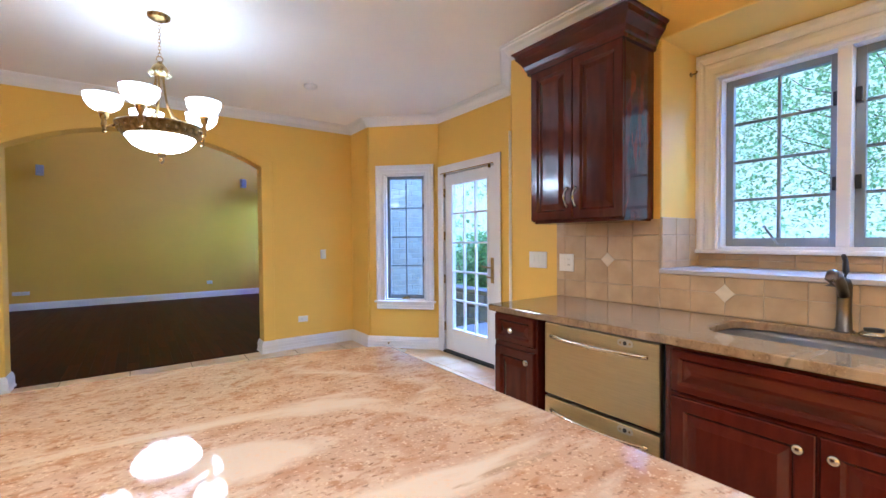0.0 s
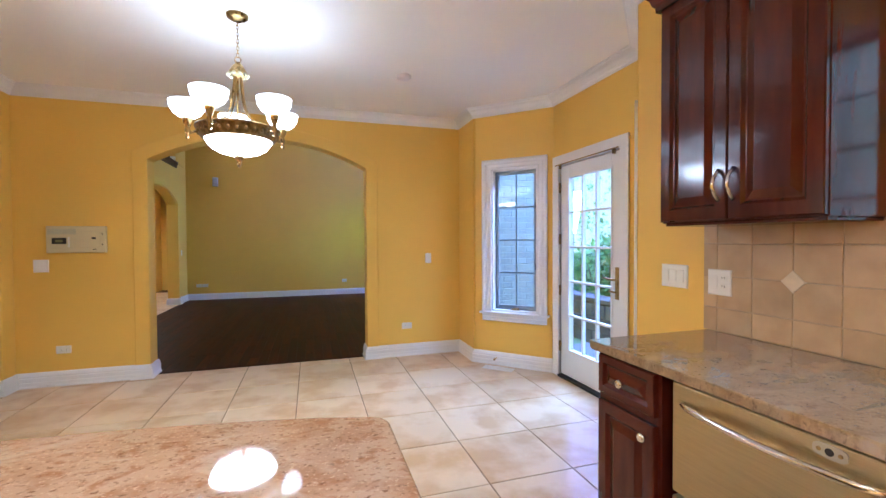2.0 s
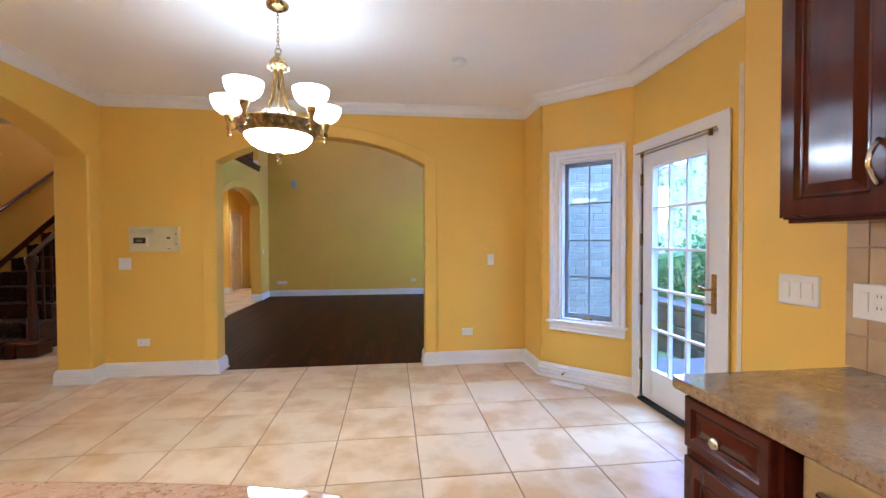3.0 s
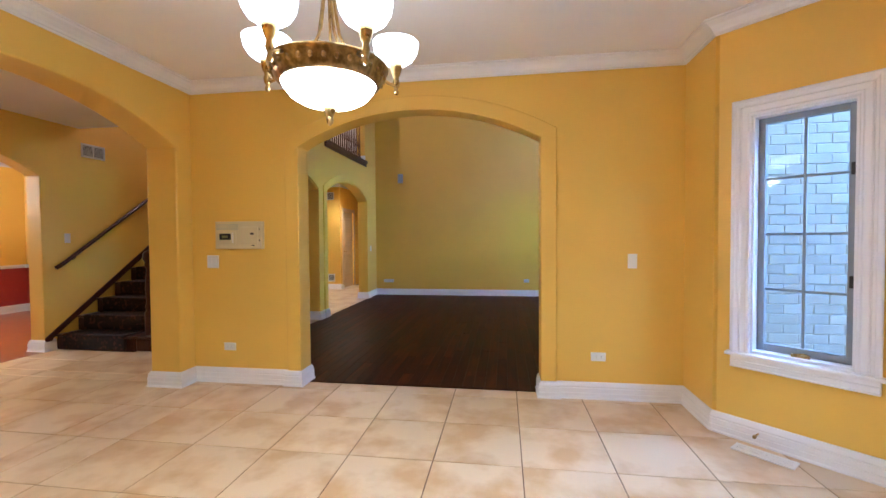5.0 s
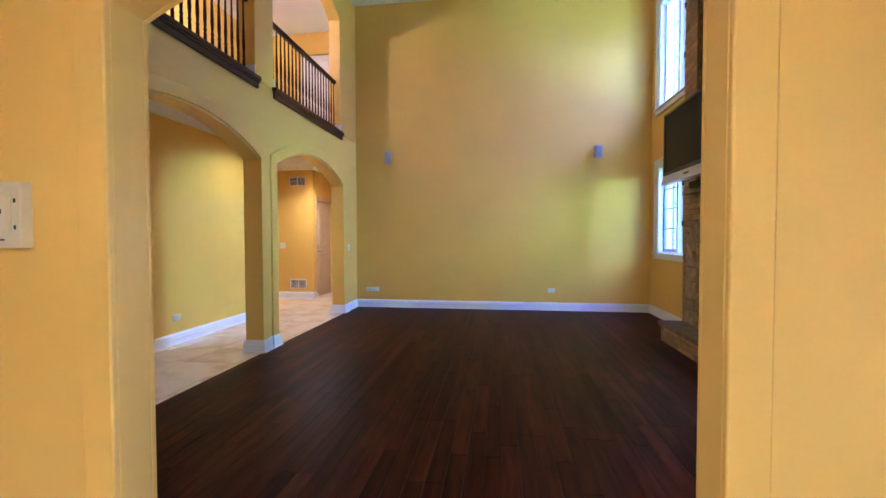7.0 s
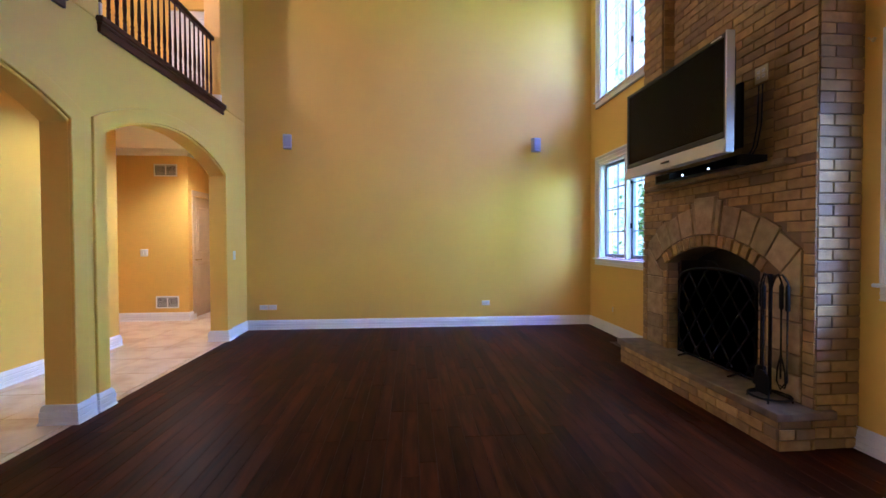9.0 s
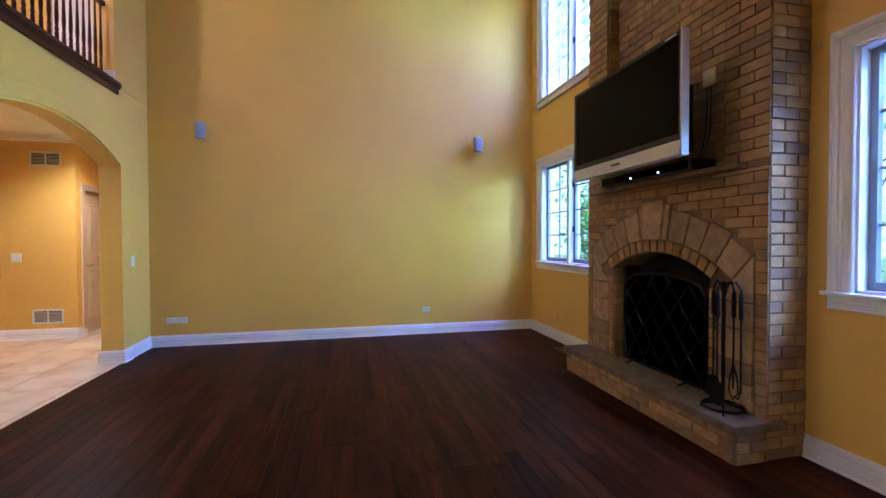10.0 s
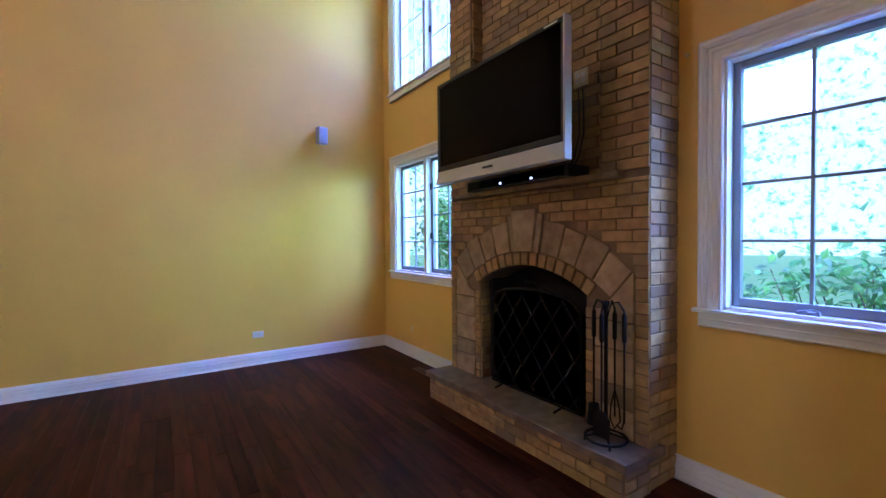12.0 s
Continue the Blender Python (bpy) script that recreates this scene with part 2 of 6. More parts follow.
def granite(name, base, dark, vein, rough, grain):
    m = bpy.data.materials.new(name)
    m.use_nodes = True
    nt = m.node_tree
    n, lk = nt.nodes, nt.links
    p = n["Principled BSDF"]
    p.inputs["Roughness"].default_value = rough
    p.inputs["Coat Weight"].default_value = 0.25
    p.inputs["Coat Roughness"].default_value = 0.03
    tc = n.new("ShaderNodeTexCoord")

    def noise_node(scale, dist=0.0, stretch=(1, 1, 1), rot=0.0):
        mp = n.new("ShaderNodeMapping")
        mp.inputs["Scale"].default_value = stretch
        mp.inputs["Rotation"].default_value = (0, 0, rot)
        lk.new(tc.outputs["Object"], mp.inputs["Vector"])
        z = n.new("ShaderNodeTexNoise")
        z.inputs["Scale"].default_value = scale
        z.inputs["Detail"].default_value = 8
        z.inputs["Distortion"].default_value = dist
        lk.new(mp.outputs[0], z.inputs["Vector"])
        return z.outputs["Fac"]

    def mixc(fac, a, b, lo, hi):
        r = n.new("ShaderNodeMapRange")
        r.inputs["From Min"].default_value, r.inputs["From Max"].default_value = lo, hi
        lk.new(fac, r.inputs["Value"])
        mx = n.new("ShaderNodeMix")
        mx.data_type = "RGBA"
        lk.new(r.outputs[0], mx.inputs["Factor"])
        for sock, v in ((mx.inputs[6], a), (mx.inputs[7], b)):
            if isinstance(v, tuple):
                sock.default_value = (*v, 1)
            else:
                lk.new(v, sock)
        return mx.outputs[2]

    c = mixc(noise_node(1.5, 1.2, (1, 1.5, 1), 0.5), base, tuple(0.55 * a + 0.45 * b for a, b in zip(base, dark)), 0.50, 0.66)
    c = mixc(noise_node(9, 0.5, (1, 1.2, 1), 0.4), c, dark, 0.47, 0.74)
    c = mixc(noise_node(30, 0.3, (1, 1.6, 1), 0.4), c, dark, 0.52, 0.66)
    c = mixc(noise_node(75, 0.3, (1, 1.3, 1), 0.3), c, tuple(grain * x for x in dark), 0.57, 0.70)
    c = mixc(noise_node(0.75, 2.6, (1, 2.4, 1), 0.75), c, vein, 0.53, 0.62)
    c = mixc(noise_node(2.2, 2.2, (1, 2.6, 1), 0.95), c, vein, 0.59, 0.74)
    c = mixc(noise_node(1.2, 3.0, (1, 3.2, 1), 0.55), c, tuple(x * y for x, y in zip(dark, (0.72, 0.9, 0.9))), 0.655, 0.70)
    c = mixc(noise_node(140), c, tuple(min(1, 1.25 * x) for x in base), 0.56, 0.72)
    lk.new(c, p.inputs["Base Color"])
    return m


GRANITE = granite("pink_beige_granite", (0.45, 0.30, 0.19), (0.335, 0.17, 0.085), (0.52, 0.40, 0.285), 0.045, 0.6)
GRANITE2 = granite("brown_beige_granite", (0.285, 0.185, 0.092), (0.21, 0.13, 0.062), (0.335, 0.23, 0.125), 0.06, 0.6)

# ---- mesh helpers ----


def part(name, bm, material, parent=None, label="", smooth=False, bevel=0.0, segs=2):
    me = bpy.data.meshes.new(name)
    bmesh.ops.recalc_face_normals(bm, faces=bm.faces[:])
    bm.to_mesh(me)
    bm.free()
    for mm in (material if isinstance(material, (list, tuple)) else [material]):
        me.materials.append(mm)
    if smooth:
        for f in me.polygons:
            f.use_smooth = True
    ob = new(name, me)
    if parent:
        ob.parent = parent
    if label:
        ob["label"] = label
    if bevel:
        md = ob.modifiers.new("bevel", "BEVEL")
        md.width, md.segments, md.limit_method, md.angle_limit = bevel, segs, "ANGLE", radians(40)
    return ob


def empty(name, m, label="", category="", group="", kind=""):
    e = new(name)
    e.empty_display_size = 0.1
    e.matrix_world = m
    return tagged(e, label, category, group, kind)


def cube(bm, lo, hi, m=None):
    c = [(x, y, z) for z in (lo[2], hi[2]) for y in (lo[1], hi[1]) for x in (lo[0], hi[0])]
    v = [bm.verts.new(m @ Vector(p) if m else p) for p in c]
    for q in ((0, 2, 3, 1), (4, 5, 7, 6), (0, 1, 5, 4), (2, 6, 7, 3), (0, 4, 6, 2), (1, 3, 7, 5)):
        bm.faces.new([v[i] for i in q])
    return bm


def boxes(*pairs):
    bm = bmesh.new()
    for lo, hi in pairs:
        cube(bm, lo, hi)
    return bm


def lathe(profile, n=24, bm=None, at=(0, 0, 0), m=None):
    bm = bm or bmesh.new()
    rings = []
    for r, z in profile:
        if r < 1e-5:
            rings.append([bm.verts.new(Vector(at) + Vector((0, 0, z)))])
        else:
            rings.append([bm.verts.new(Vector(at) + Vector((r * math.cos(2 * math.pi * k / n), r * math.sin(2 * math.pi * k / n), z))) for k in range(n)])
    for a, b in zip(rings, rings[1:]):
        for k in range(n):
            q = [a[k % len(a)], a[(k + 1) % len(a)], b[(k + 1) % len(b)], b[k % len(b)]]
            q = list(dict.fromkeys(q))
            if len(q) > 2:
                bm.faces.new(q)
    if m:
        bmesh.ops.transform(bm, matrix=m, verts=[v for r in rings for v in r])
    return bm


def tube(points, r, n=8, bm=None, closed=False):
    bm = bm or bmesh.new()
    pts = [Vector(p) for p in points]
    rings = []
    for i, p in enumerate(pts):
        a = pts[i - 1] if (i or closed) else p
        b = pts[(i + 1) % len(pts)] if (i + 1 < len(pts) or closed) else p
        d = (b - a).normalized()
        up = Vector((0, 0, 1)) if abs(d.z) < 0.95 else Vector((1, 0, 0))
        s = d.cross(up).normalized()
        u = s.cross(d)
        rr = r[i] if isinstance(r, (list, tuple)) else r
        rings.append([bm.verts.new(p + rr * (math.cos(2 * math.pi * k / n) * s + math.sin(2 * math.pi * k / n) * u)) for k in range(n)])
    pairs = list(zip(rings, rings[1:])) + ([(rings[-1], rings[0])] if closed else [])
    for a, b in pairs:
        for k in range(n):
            bm.faces.new((a[k], a[(k + 1) % n], b[(k + 1) % n], b[k]))
    if not closed:
        bm.faces.new(rings[0])
        bm.faces.new(list(reversed(rings[-1])))
    return bm


def slab(pts, plane, off, thick, bm=None):
    """A flat outline given as (u, v) and pushed along the plane's axis from off by thick."""
    bm = bm or bmesh.new()

    def at(u, v, w):
        return {"y": (u, w, v), "x": (w, u, v), "z": (u, v, w)}[plane]

    a = [bm.verts.new(at(u, v, off)) for u, v in pts]
    b = [bm.verts.new(at(u, v, off + thick)) for u, v in pts]
    bm.faces.new(a)
    bm.faces.new(list(reversed(b)))
    for i in range(len(pts)):
        j = (i + 1) % len(pts)
        bm.faces.new((a[i], b[i], b[j], a[j]))
    return bm


def arc(u0, u1, spring, rise, n=24):
    """Points of a flat arch from u0 to u1."""
    half = (u1 - u0) / 2
    rad = (half * half + rise * rise) / (2 * rise)
    c = spring + rise - rad
    out = []
    for k in range(n + 1):
        u = -half + 2 * half * k / n
        out.append((u0 + half + u, c + math.sqrt(rad * rad - u * u)))
    return out


def sweep(path, profile, bm=None, closed=False):
    """A moulding along a path in plan; the room lies to the left of the way, profile is (out from the wall, height)."""
    bm = bm or bmesh.new()
    pts = [Vector(p) for p in path]
    n = len(pts)
    rings = []
    for i in range(n):
        d0 = (pts[i] - pts[i - 1]).normalized() if (i or closed) else None
        d1 = (pts[(i + 1) % n] - pts[i]).normalized() if (i + 1 < n or closed) else None
        d0, d1 = d0 or d1, d1 or d0
        n0, n1 = Vector((-d0.y, d0.x)), Vector((-d1.y, d1.x))
        mit = (n0 + n1) / max(0.2, 1 + n0.dot(n1))
        rings.append([bm.verts.new((pts[i].x + o * mit.x, pts[i].y + o * mit.y, z)) for o, z in profile])
    for a, b in list(zip(rings, rings[1:])) + ([(rings[-1], rings[0])] if closed else []):
        for k in range(len(profile) - 1):
            bm.faces.new((a[k], b[k], b[k + 1], a[k + 1]))
    if not closed:
        for r in (rings[0], rings[-1]):
            bm.faces.new(r)
    return bm


def panel_bm(w, h, t, frame_w, m=None, bm=None, flat=False):
    """A raised-panel front, w by h, standing in x and z with its face at -y, centred at the origin's foot."""
    bm = bm or bmesh.new()
    steps = [(0, 0), (0, -t + 0.004), (0.004, -t)]
    if not flat:
        f = frame_w
        steps += [(f - 0.006, -t), (f, -t + 0.005), (f + 0.006, -t + 0.011), (f + 0.012, -t + 0.011), (f + 0.042, -t + 0.001), (f + 0.046, -t + 0.001)]
    rings = []
    for i, y in steps:
        i = min(i, w / 2 - 0.004, h / 2 - 0.004)
        q = [(-w / 2 + i, y, i), (w / 2 - i, y, i), (w / 2 - i, y, h - i), (-w / 2 + i, y, h - i)]
        rings.append([bm.verts.new(m @ Vector(p) if m else p) for p in q])
    bm.faces.new(list(reversed(rings[0])))
    for a, b in zip(rings, rings[1:]):
        for k in range(4):
            bm.faces.new((a[k], a[(k + 1) % 4], b[(k + 1) % 4], b[k]))
    bm.faces.new(rings[-1])
    return bm


CZ = 2.775     # kitchen and hall ceiling
GZ = 5.48      # hearth room ceiling
ARCH_S, ARCH_R = 2.155, 0.275

# ---- walls ----
AX0, AX1 = -0.26, 1.862        # arch from kitchen to hearth room
WY0, WY1 = 5.955, 6.115
out = [(-1.65, 0), (AX0, 0)] + arc(AX0, AX1, ARCH_S, ARCH_R) + [(AX1, 0), (3.89, 0), (3.89, GZ), (-1.65, GZ)]
tagged(part("wall_north", slab(out, "y", WY0, WY1 - WY0), YELLOW, bevel=0.012, segs=3), "yellow painted wall with a wide arched opening", "wall", kind="structure")


def arch_band(u0, u1, width, plane, off, thick, name):
    inner = [(u0, 0)] + arc(u0, u1, ARCH_S, ARCH_R) + [(u1, 0)]
    outer = [(u0 - width, 0)] + arc(u0 - width, u1 + width, ARCH_S + 0.075, ARCH_R + 0.045) + [(u1 + width, 0)]
    bm = bmesh.new()

    def at(u, v, w):
        return (u, w, v) if plane == "y" else (w, u, v)

    rows = [[bm.verts.new(at(u, v, w)) for u, v in line] for line, w in ((inner, off), (outer, off), (outer, off + thick), (inner, off + thick))]
    for i in range(4):
        a, b = rows[i], rows[(i + 1) % 4]
        for k in range(len(a) - 1):
            bm.faces.new((a[k], a[k + 1], b[k + 1], b[k]))
    for k in (0, -1):
        bm.faces.new([r[k] for r in rows])
    ob = part(name, bm, YELLOW, bevel=0.008, segs=3)
    return tagged(ob, "yellow painted plaster band round an arched opening", "trim", kind="structure")


arch_band(AX0, AX1, 0.13, "y", WY0 - 0.022, 0.03, "trim")
arch_band(AX0, AX1, 0.13, "y", WY1 - 0.008, 0.03, "trim")

# west wall of the kitchen, arch to the stair hall
SX0, SX1 = -1.325, -1.625
SA0, SA1 = 3.50, 5.765
out = [(-2.6, 0), (SA0, 0)] + arc(SA0, SA1, ARCH_S, ARCH_R) + [(SA1, 0), (WY0, 0), (WY0, CZ), (-2.6, CZ)]
tagged(part("wall_west", slab(out, "x", SX1, SX0 - SX1), YELLOW, bevel=0.015, segs=3), "yellow painted wall with an arch to the stair hall", "wall", kind="structure")

# counter wall with the window niche
KX = 3.055
NY0, NY1, NZ0, NZ1, NX = 0.02, 1.945, 1.13, 2.40, 3.50
bm = boxes(((KX, NY1, 0), (KX + 0.6, 3.10, CZ)), ((KX, -2.6, 0), (KX + 0.6, NY0, CZ)), ((KX, NY0, 0), (KX + 0.6, NY1, NZ0 - 0.02)), ((KX, NY0, NZ1), (KX + 0.6, NY1, CZ)))
tagged(part("wall_east", bm, YELLOW, bevel=0.01), "yellow painted kitchen wall with a deep window niche", "wall", kind="structure")
KW0, KW1, KWZ0, KWZ1 = 0.16, 1.835, 1.235, 2.25
bm = boxes(((NX, KW1, NZ0 - 0.02), (NX + 0.15, NY1, NZ1)), ((NX, NY0, NZ0 - 0.02), (NX + 0.15, KW0, NZ1)), ((NX, KW0, NZ0 - 0.02), (NX + 0.15, KW1, KWZ0)), ((NX, KW0, KWZ1), (NX + 0.15, KW1, NZ1)))
tagged(part("wall_niche", bm, YELLOW), "yellow painted wall round the kitchen window", "wall", kind="structure")

# bay: D-C door wall, C-B window wall, B-A return
DX = 3.60
PD, PC, PB, PA, PE = (DX, 3.655), (DX, 4.86), (2.98, 5.48), (2.98, WY0), (KX, 3.10)
DY0, DY1, DH = 3.875, 4.745, 2.06
bm = boxes(((DX, 3.3, 0), (DX + 0.16, DY0, CZ)), ((DX, DY1, 0), (DX + 0.16, 4.93, CZ)), ((DX, DY0, DH), (DX + 0.16, DY1, CZ)))
tagged(part("wall_bay_door", bm, YELLOW), "yellow painted bay wall round the garden door", "wall", kind="structure")
bayL = math.hypot(PC[0] - PB[0], PC[1] - PB[1])
BAY = pose((PC[0] + PB[0]) / 2 + 0.018, (PC[1] + PB[1]) / 2 - 0.018, 0, 0, 0, -45)
BW, BZ0, BZ1 = 0.252, 0.575, 2.10
bm = bmesh.new()
for lo, hi in (((-bayL / 2, 0, 0), (-BW, 0.16, CZ)), ((BW, 0, 0), (bayL / 2 + 0.06, 0.16, CZ)), ((-BW, 0, 0), (BW, 0.16, BZ0)), ((-BW, 0, BZ1), (BW, 0.16, CZ))):
    cube(bm, lo, hi, BAY)
tagged(part("wall_bay_window", bm, YELLOW), "yellow painted slanting bay wall round a narrow window", "wall", kind="structure")
tagged(part("wall_bay_return", boxes(((2.98, 5.48, 0), (3.14, WY0, CZ))), YELLOW), "short yellow painted bay wall", "wall", kind="structure")
bm = bmesh.new()
dm = Matrix.Translation((PE[0], PE[1], 0)) @ pose(0, 0, 0, 0, 0, math.degrees(math.atan2(PD[1] - PE[1], PD[0] - PE[0])))
dl = math.hypot(PD[0] - PE[0], PD[1] - PE[1])
cube(bm, (0.0, -0.14, 0), (dl, 0, CZ), dm)
tagged(part("wall_bay_slant", bm, YELLOW), "yellow painted slanting wall beside the garden door", "wall", kind="structure")
bm = bmesh.new()
cube(bm, (0.10, 0.0, 0), (0.20, 0.022, 2.17), dm)
tagged(part("trim", bm, WHITE, bevel=0.004), "white painted upright casing board at the wall corner", "trim", kind="structure")
tagged(part("wall_south", boxes(((-1.625, -2.75, 0), (KX + 0.6, -2.6, CZ))), YELLOW), "plain yellow kitchen wall", "wall", kind="structure")

# hearth room
GX0, GX1, GY1 = -1.45, 3.69, 12.10
GA = ((6.79, 8.93), (9.27, 11.41))
out = [(WY1, 0)]
for a, b in GA:
    out += [(a, 0)] + arc(a, b, ARCH_S - 0.02, ARCH_R) + [(b, 0)]
out += [(12.3, 0), (12.3, 3.0), (WY1, 3.0)]
tagged(part("wall_gallery_lower", slab(out, "x", GX0 - 0.2, 0.2), YELLOW, bevel=0.012, segs=3), "yellow painted wall with two arches to the hall", "wall", kind="structure")
out = [(WY1, 3.0)]
for a, b in GA:
    out += [(a - 0.02, 3.0)] + arc(a - 0.02, b - 0.06, 4.86, 0.30) + [(b - 0.06, 3.0)]
out += [(12.3, 3.0), (12.3, GZ), (WY1, GZ)]
tagged(part("wall_gallery_upper", slab(out, "x", GX0 - 0.2, 0.2), YELLOW, bevel=0.012, segs=3), "yellow painted upper wall with two gallery openings", "wall", kind="structure")
for a, b in GA:
    arch_band(a, b, 0.13, "x", GX0 - 0.008, 0.028, "trim")
tagged(part("wall_far", boxes(((GX0 - 0.2, GY1, 0), (GX1 + 0.2, GY1 + 0.2, GZ))), YELLOW), "tall yellow painted wall of the hearth room", "wall", kind="structure")
WINS = [(10.31, 11.76, 1.03, 2.39), (10.31, 11.76, 3.32, 4.95), (6.46, 7.91, 1.03, 2.39)]
ys = [WY1, 6.46, 7.91, 10.31, 11.76, GY1]
bm = boxes(((GX1, ys[0], 0), (GX1 + 0.2, ys[1], GZ)), ((GX1, ys[2], 0), (GX1 + 0.2, ys[3], GZ)), ((GX1, ys[4], 0), (GX1 + 0.2, ys[5], GZ)),
           ((GX1, ys[1], 0), (GX1 + 0.2, ys[2], 1.03)), ((GX1, ys[1], 2.39), (GX1 + 0.2, ys[2], GZ)),
           ((GX1, ys[3], 0), (GX1 + 0.2, ys[4], 1.03)), ((GX1, ys[3], 2.39), (GX1 + 0.2, ys[4], 3.32)), ((GX1, ys[3], 4.95), (GX1 + 0.2, ys[4], GZ)))
tagged(part("wall_hearth", bm, YELLOW), "tall yellow painted wall with windows beside the fireplace", "wall", kind="structure")

# hall, stair and dining room walls
HX, SXW = -2.68, -3.88
tagged(part("wall_hall", boxes(((HX - 0.12, 8.165, 0), (HX, 11.28, CZ))), YELLOW), "yellow painted hall wall beside the stair", "wall", kind="structure")
tagged(part("wall_hall_end", boxes(((-5.2, 12.95, 0), (HX, 13.1, CZ))), YELLOW), "yellow painted wall at the end of the hall", "wall", kind="structure")
bm = boxes(((HX - 0.12, 13.1, 0), (HX, 13.14, CZ)), ((HX - 0.12, 13.92, 0), (HX, 14.6, CZ)), ((HX - 0.12, 13.14, 2.05), (HX, 13.92, CZ)), ((HX - 0.12, 14.6, 0), (-1.4, 14.75, CZ)))
tagged(part("wall_hall_door", bm, YELLOW), "yellow painted wall round the hall door", "wall", kind="structure")
tagged(part("wall_hall_east", boxes(((-1.65, 12.3, 0), (-1.45, 14.6, CZ))), YELLOW), "plain yellow hall wall", "wall", kind="structure")
DA0, DA1 = 4.4, 6.66
out = [(-1.0, 0), (DA0, 0)] + arc(DA0, DA1, 2.10, 0.3) + [(DA1, 0), (12.95, 0), (12.95, GZ), (-1.0, GZ)]
tagged(part("wall_stair", slab(out, "x", SXW - 0.2, 0.2), YELLOW, bevel=0.012, segs=3), "tan painted stair wall with an arch to the dining room", "wall", kind="structure")
tagged(part("wall_foyer", boxes(((SXW - 0.2, -1.2, 0), (-1.625, -1.0, CZ))), YELLOW), "plain yellow hall wall", "wall", kind="structure")
bm = boxes(((-7.6, 1.0, 0.87), (-7.45, 9.4, CZ)), ((-7.6, 9.2, 0.87), (SXW - 0.2, 9.35, CZ)), ((-7.6, 1.0, 0.87), (SXW - 0.2, 1.15, CZ)))
tagged(part("wall_dining_upper", bm, YELLOW), "yellow painted dining room wall above the chair rail", "wall", kind="structure")
bm = boxes(((-7.6, 1.0, 0), (-7.45, 9.4, 0.83)), ((-7.6, 9.2, 0), (SXW - 0.2, 9.35, 0.83)), ((-7.6, 1.0, 0), (SXW - 0.2, 1.15, 0.83)))
tagged(part("wall_dining_lower", bm, REDWALL), "dark red painted dining room dado", "wall", kind="structure")
bm = boxes(((-7.46, 1.15, 0.82), (-7.42, 9.2, 0.88)), ((-7.45, 9.17, 0.82), (SXW - 0.2, 9.21, 0.88)), ((-7.45, 1.15, 0.82), (SXW - 0.2, 1.19, 0.88)))
tagged(part("trim", bm, WHITE, bevel=0.006), "white chair rail round the dining room", "trim", kind="structure")

# ceilings and upper floor
tagged(part("ceiling", boxes(((SX1, -2.75, CZ), (3.9, WY0, CZ + 0.12))), CEIL), "white painted kitchen ceiling", "ceiling", kind="structure")
tagged(part("ceiling_hearth", boxes(((GX0 - 0.2, WY0, GZ), (GX1 + 0.2, GY1 + 0.2, GZ + 0.15))), CEIL), "high white painted ceiling", "ceiling", kind="structure")
bm = boxes(((HX - 0.12, 7.15, CZ), (GX0 - 0.2, 14.75, 2.98)), ((SXW - 0.2, -1.2, CZ), (SX1, 7.15, 2.98)), ((-5.2, 11.28, CZ), (HX - 0.12, 13.1, 2.98)), ((SX1, WY1, CZ), (GX0 - 0.2, 7.15, 2.98)))
tagged(part("ceiling_hall", bm, CEIL), "white painted hall ceiling under the upper floor", "ceiling", kind="structure")
tagged(part("ceiling_dining", boxes(((-7.6, 1.0, CZ), (SXW - 0.2, 9.4, CZ + 0.1))), CEIL), "white dining room ceiling", "ceiling", kind="structure")
tagged(part("ceiling_upstairs", boxes(((SXW - 0.2, 4.5, GZ), (GX0 - 0.2, 13.6, GZ + 0.12))), CEIL), "white upstairs ceiling", "ceiling", kind="structure")
bm = boxes(((SXW - 0.2, 4.4, 2.98), (GX0 - 0.2, 4.55, GZ)), ((SXW - 0.2, 12.95, 2.98), (-2.94, 13.1, GZ)), ((-2.2, 12.95, 2.98), (GX0 - 0.2, 13.1, GZ)), ((-2.94, 12.95, 5.04), (-2.2, 13.1, GZ)))
tagged(part("wall_upstairs", bm, YELLOW), "yellow painted upstairs wall with a white filled opening", "wall", kind="structure")
# white leaf closes the opening in place of the bright room beyond
dr = tagged(part("door_upstairs", panel_bm(0.735, 2.05, 0.04, 0.11, pose(-2.57, 13.04, 2.985)), WHITE), "white panelled leaf standing in for a lit room upstairs", "door", kind="structure")

# block added out of view so that the patio lies in shade
tagged(part("wall_upper_storey", boxes(((SX1, -2.75, CZ + 0.12), (3.76, WY0, 5.6))), EXTMORT), "unseen plain block over the kitchen that stops the sun", "wall", kind="structure")

# ---- floors (sub-floors; pieces are laid at the end) ----
tagged(part("ground", boxes(((-400, -400, -0.7), (400, 400, -0.32))), GROUND), "garden ground with soil and grass", "ground", kind="structure")
floor_tiled = tagged(part("floor_tiled", boxes(((SXW, -2.6, -0.3), (3.8, 6.055, -0.004)), ((SXW, 6.055, -0.3), (GX0 + 0.01, 14.7, -0.004)), ((-5.2, 11.28, -0.3), (SXW, 13.1, -0.004))), GROUT), "beige stone tiled floor with brown joints", "floor", kind="structure")
floor_wood = tagged(part("floor_wood", boxes(((GX0 + 0.01, 6.055, -0.3), (GX1 + 0.1, GY1, -0.004))), GAP), "dark stained wooden plank floor", "floor", kind="structure")
tagged(part("floor_dining", boxes(((-7.5, 1.0, -0.3), (SXW, 9.3, -0.001))), DINEFLOOR), "reddish polished wooden dining room floor", "floor", kind="structure")

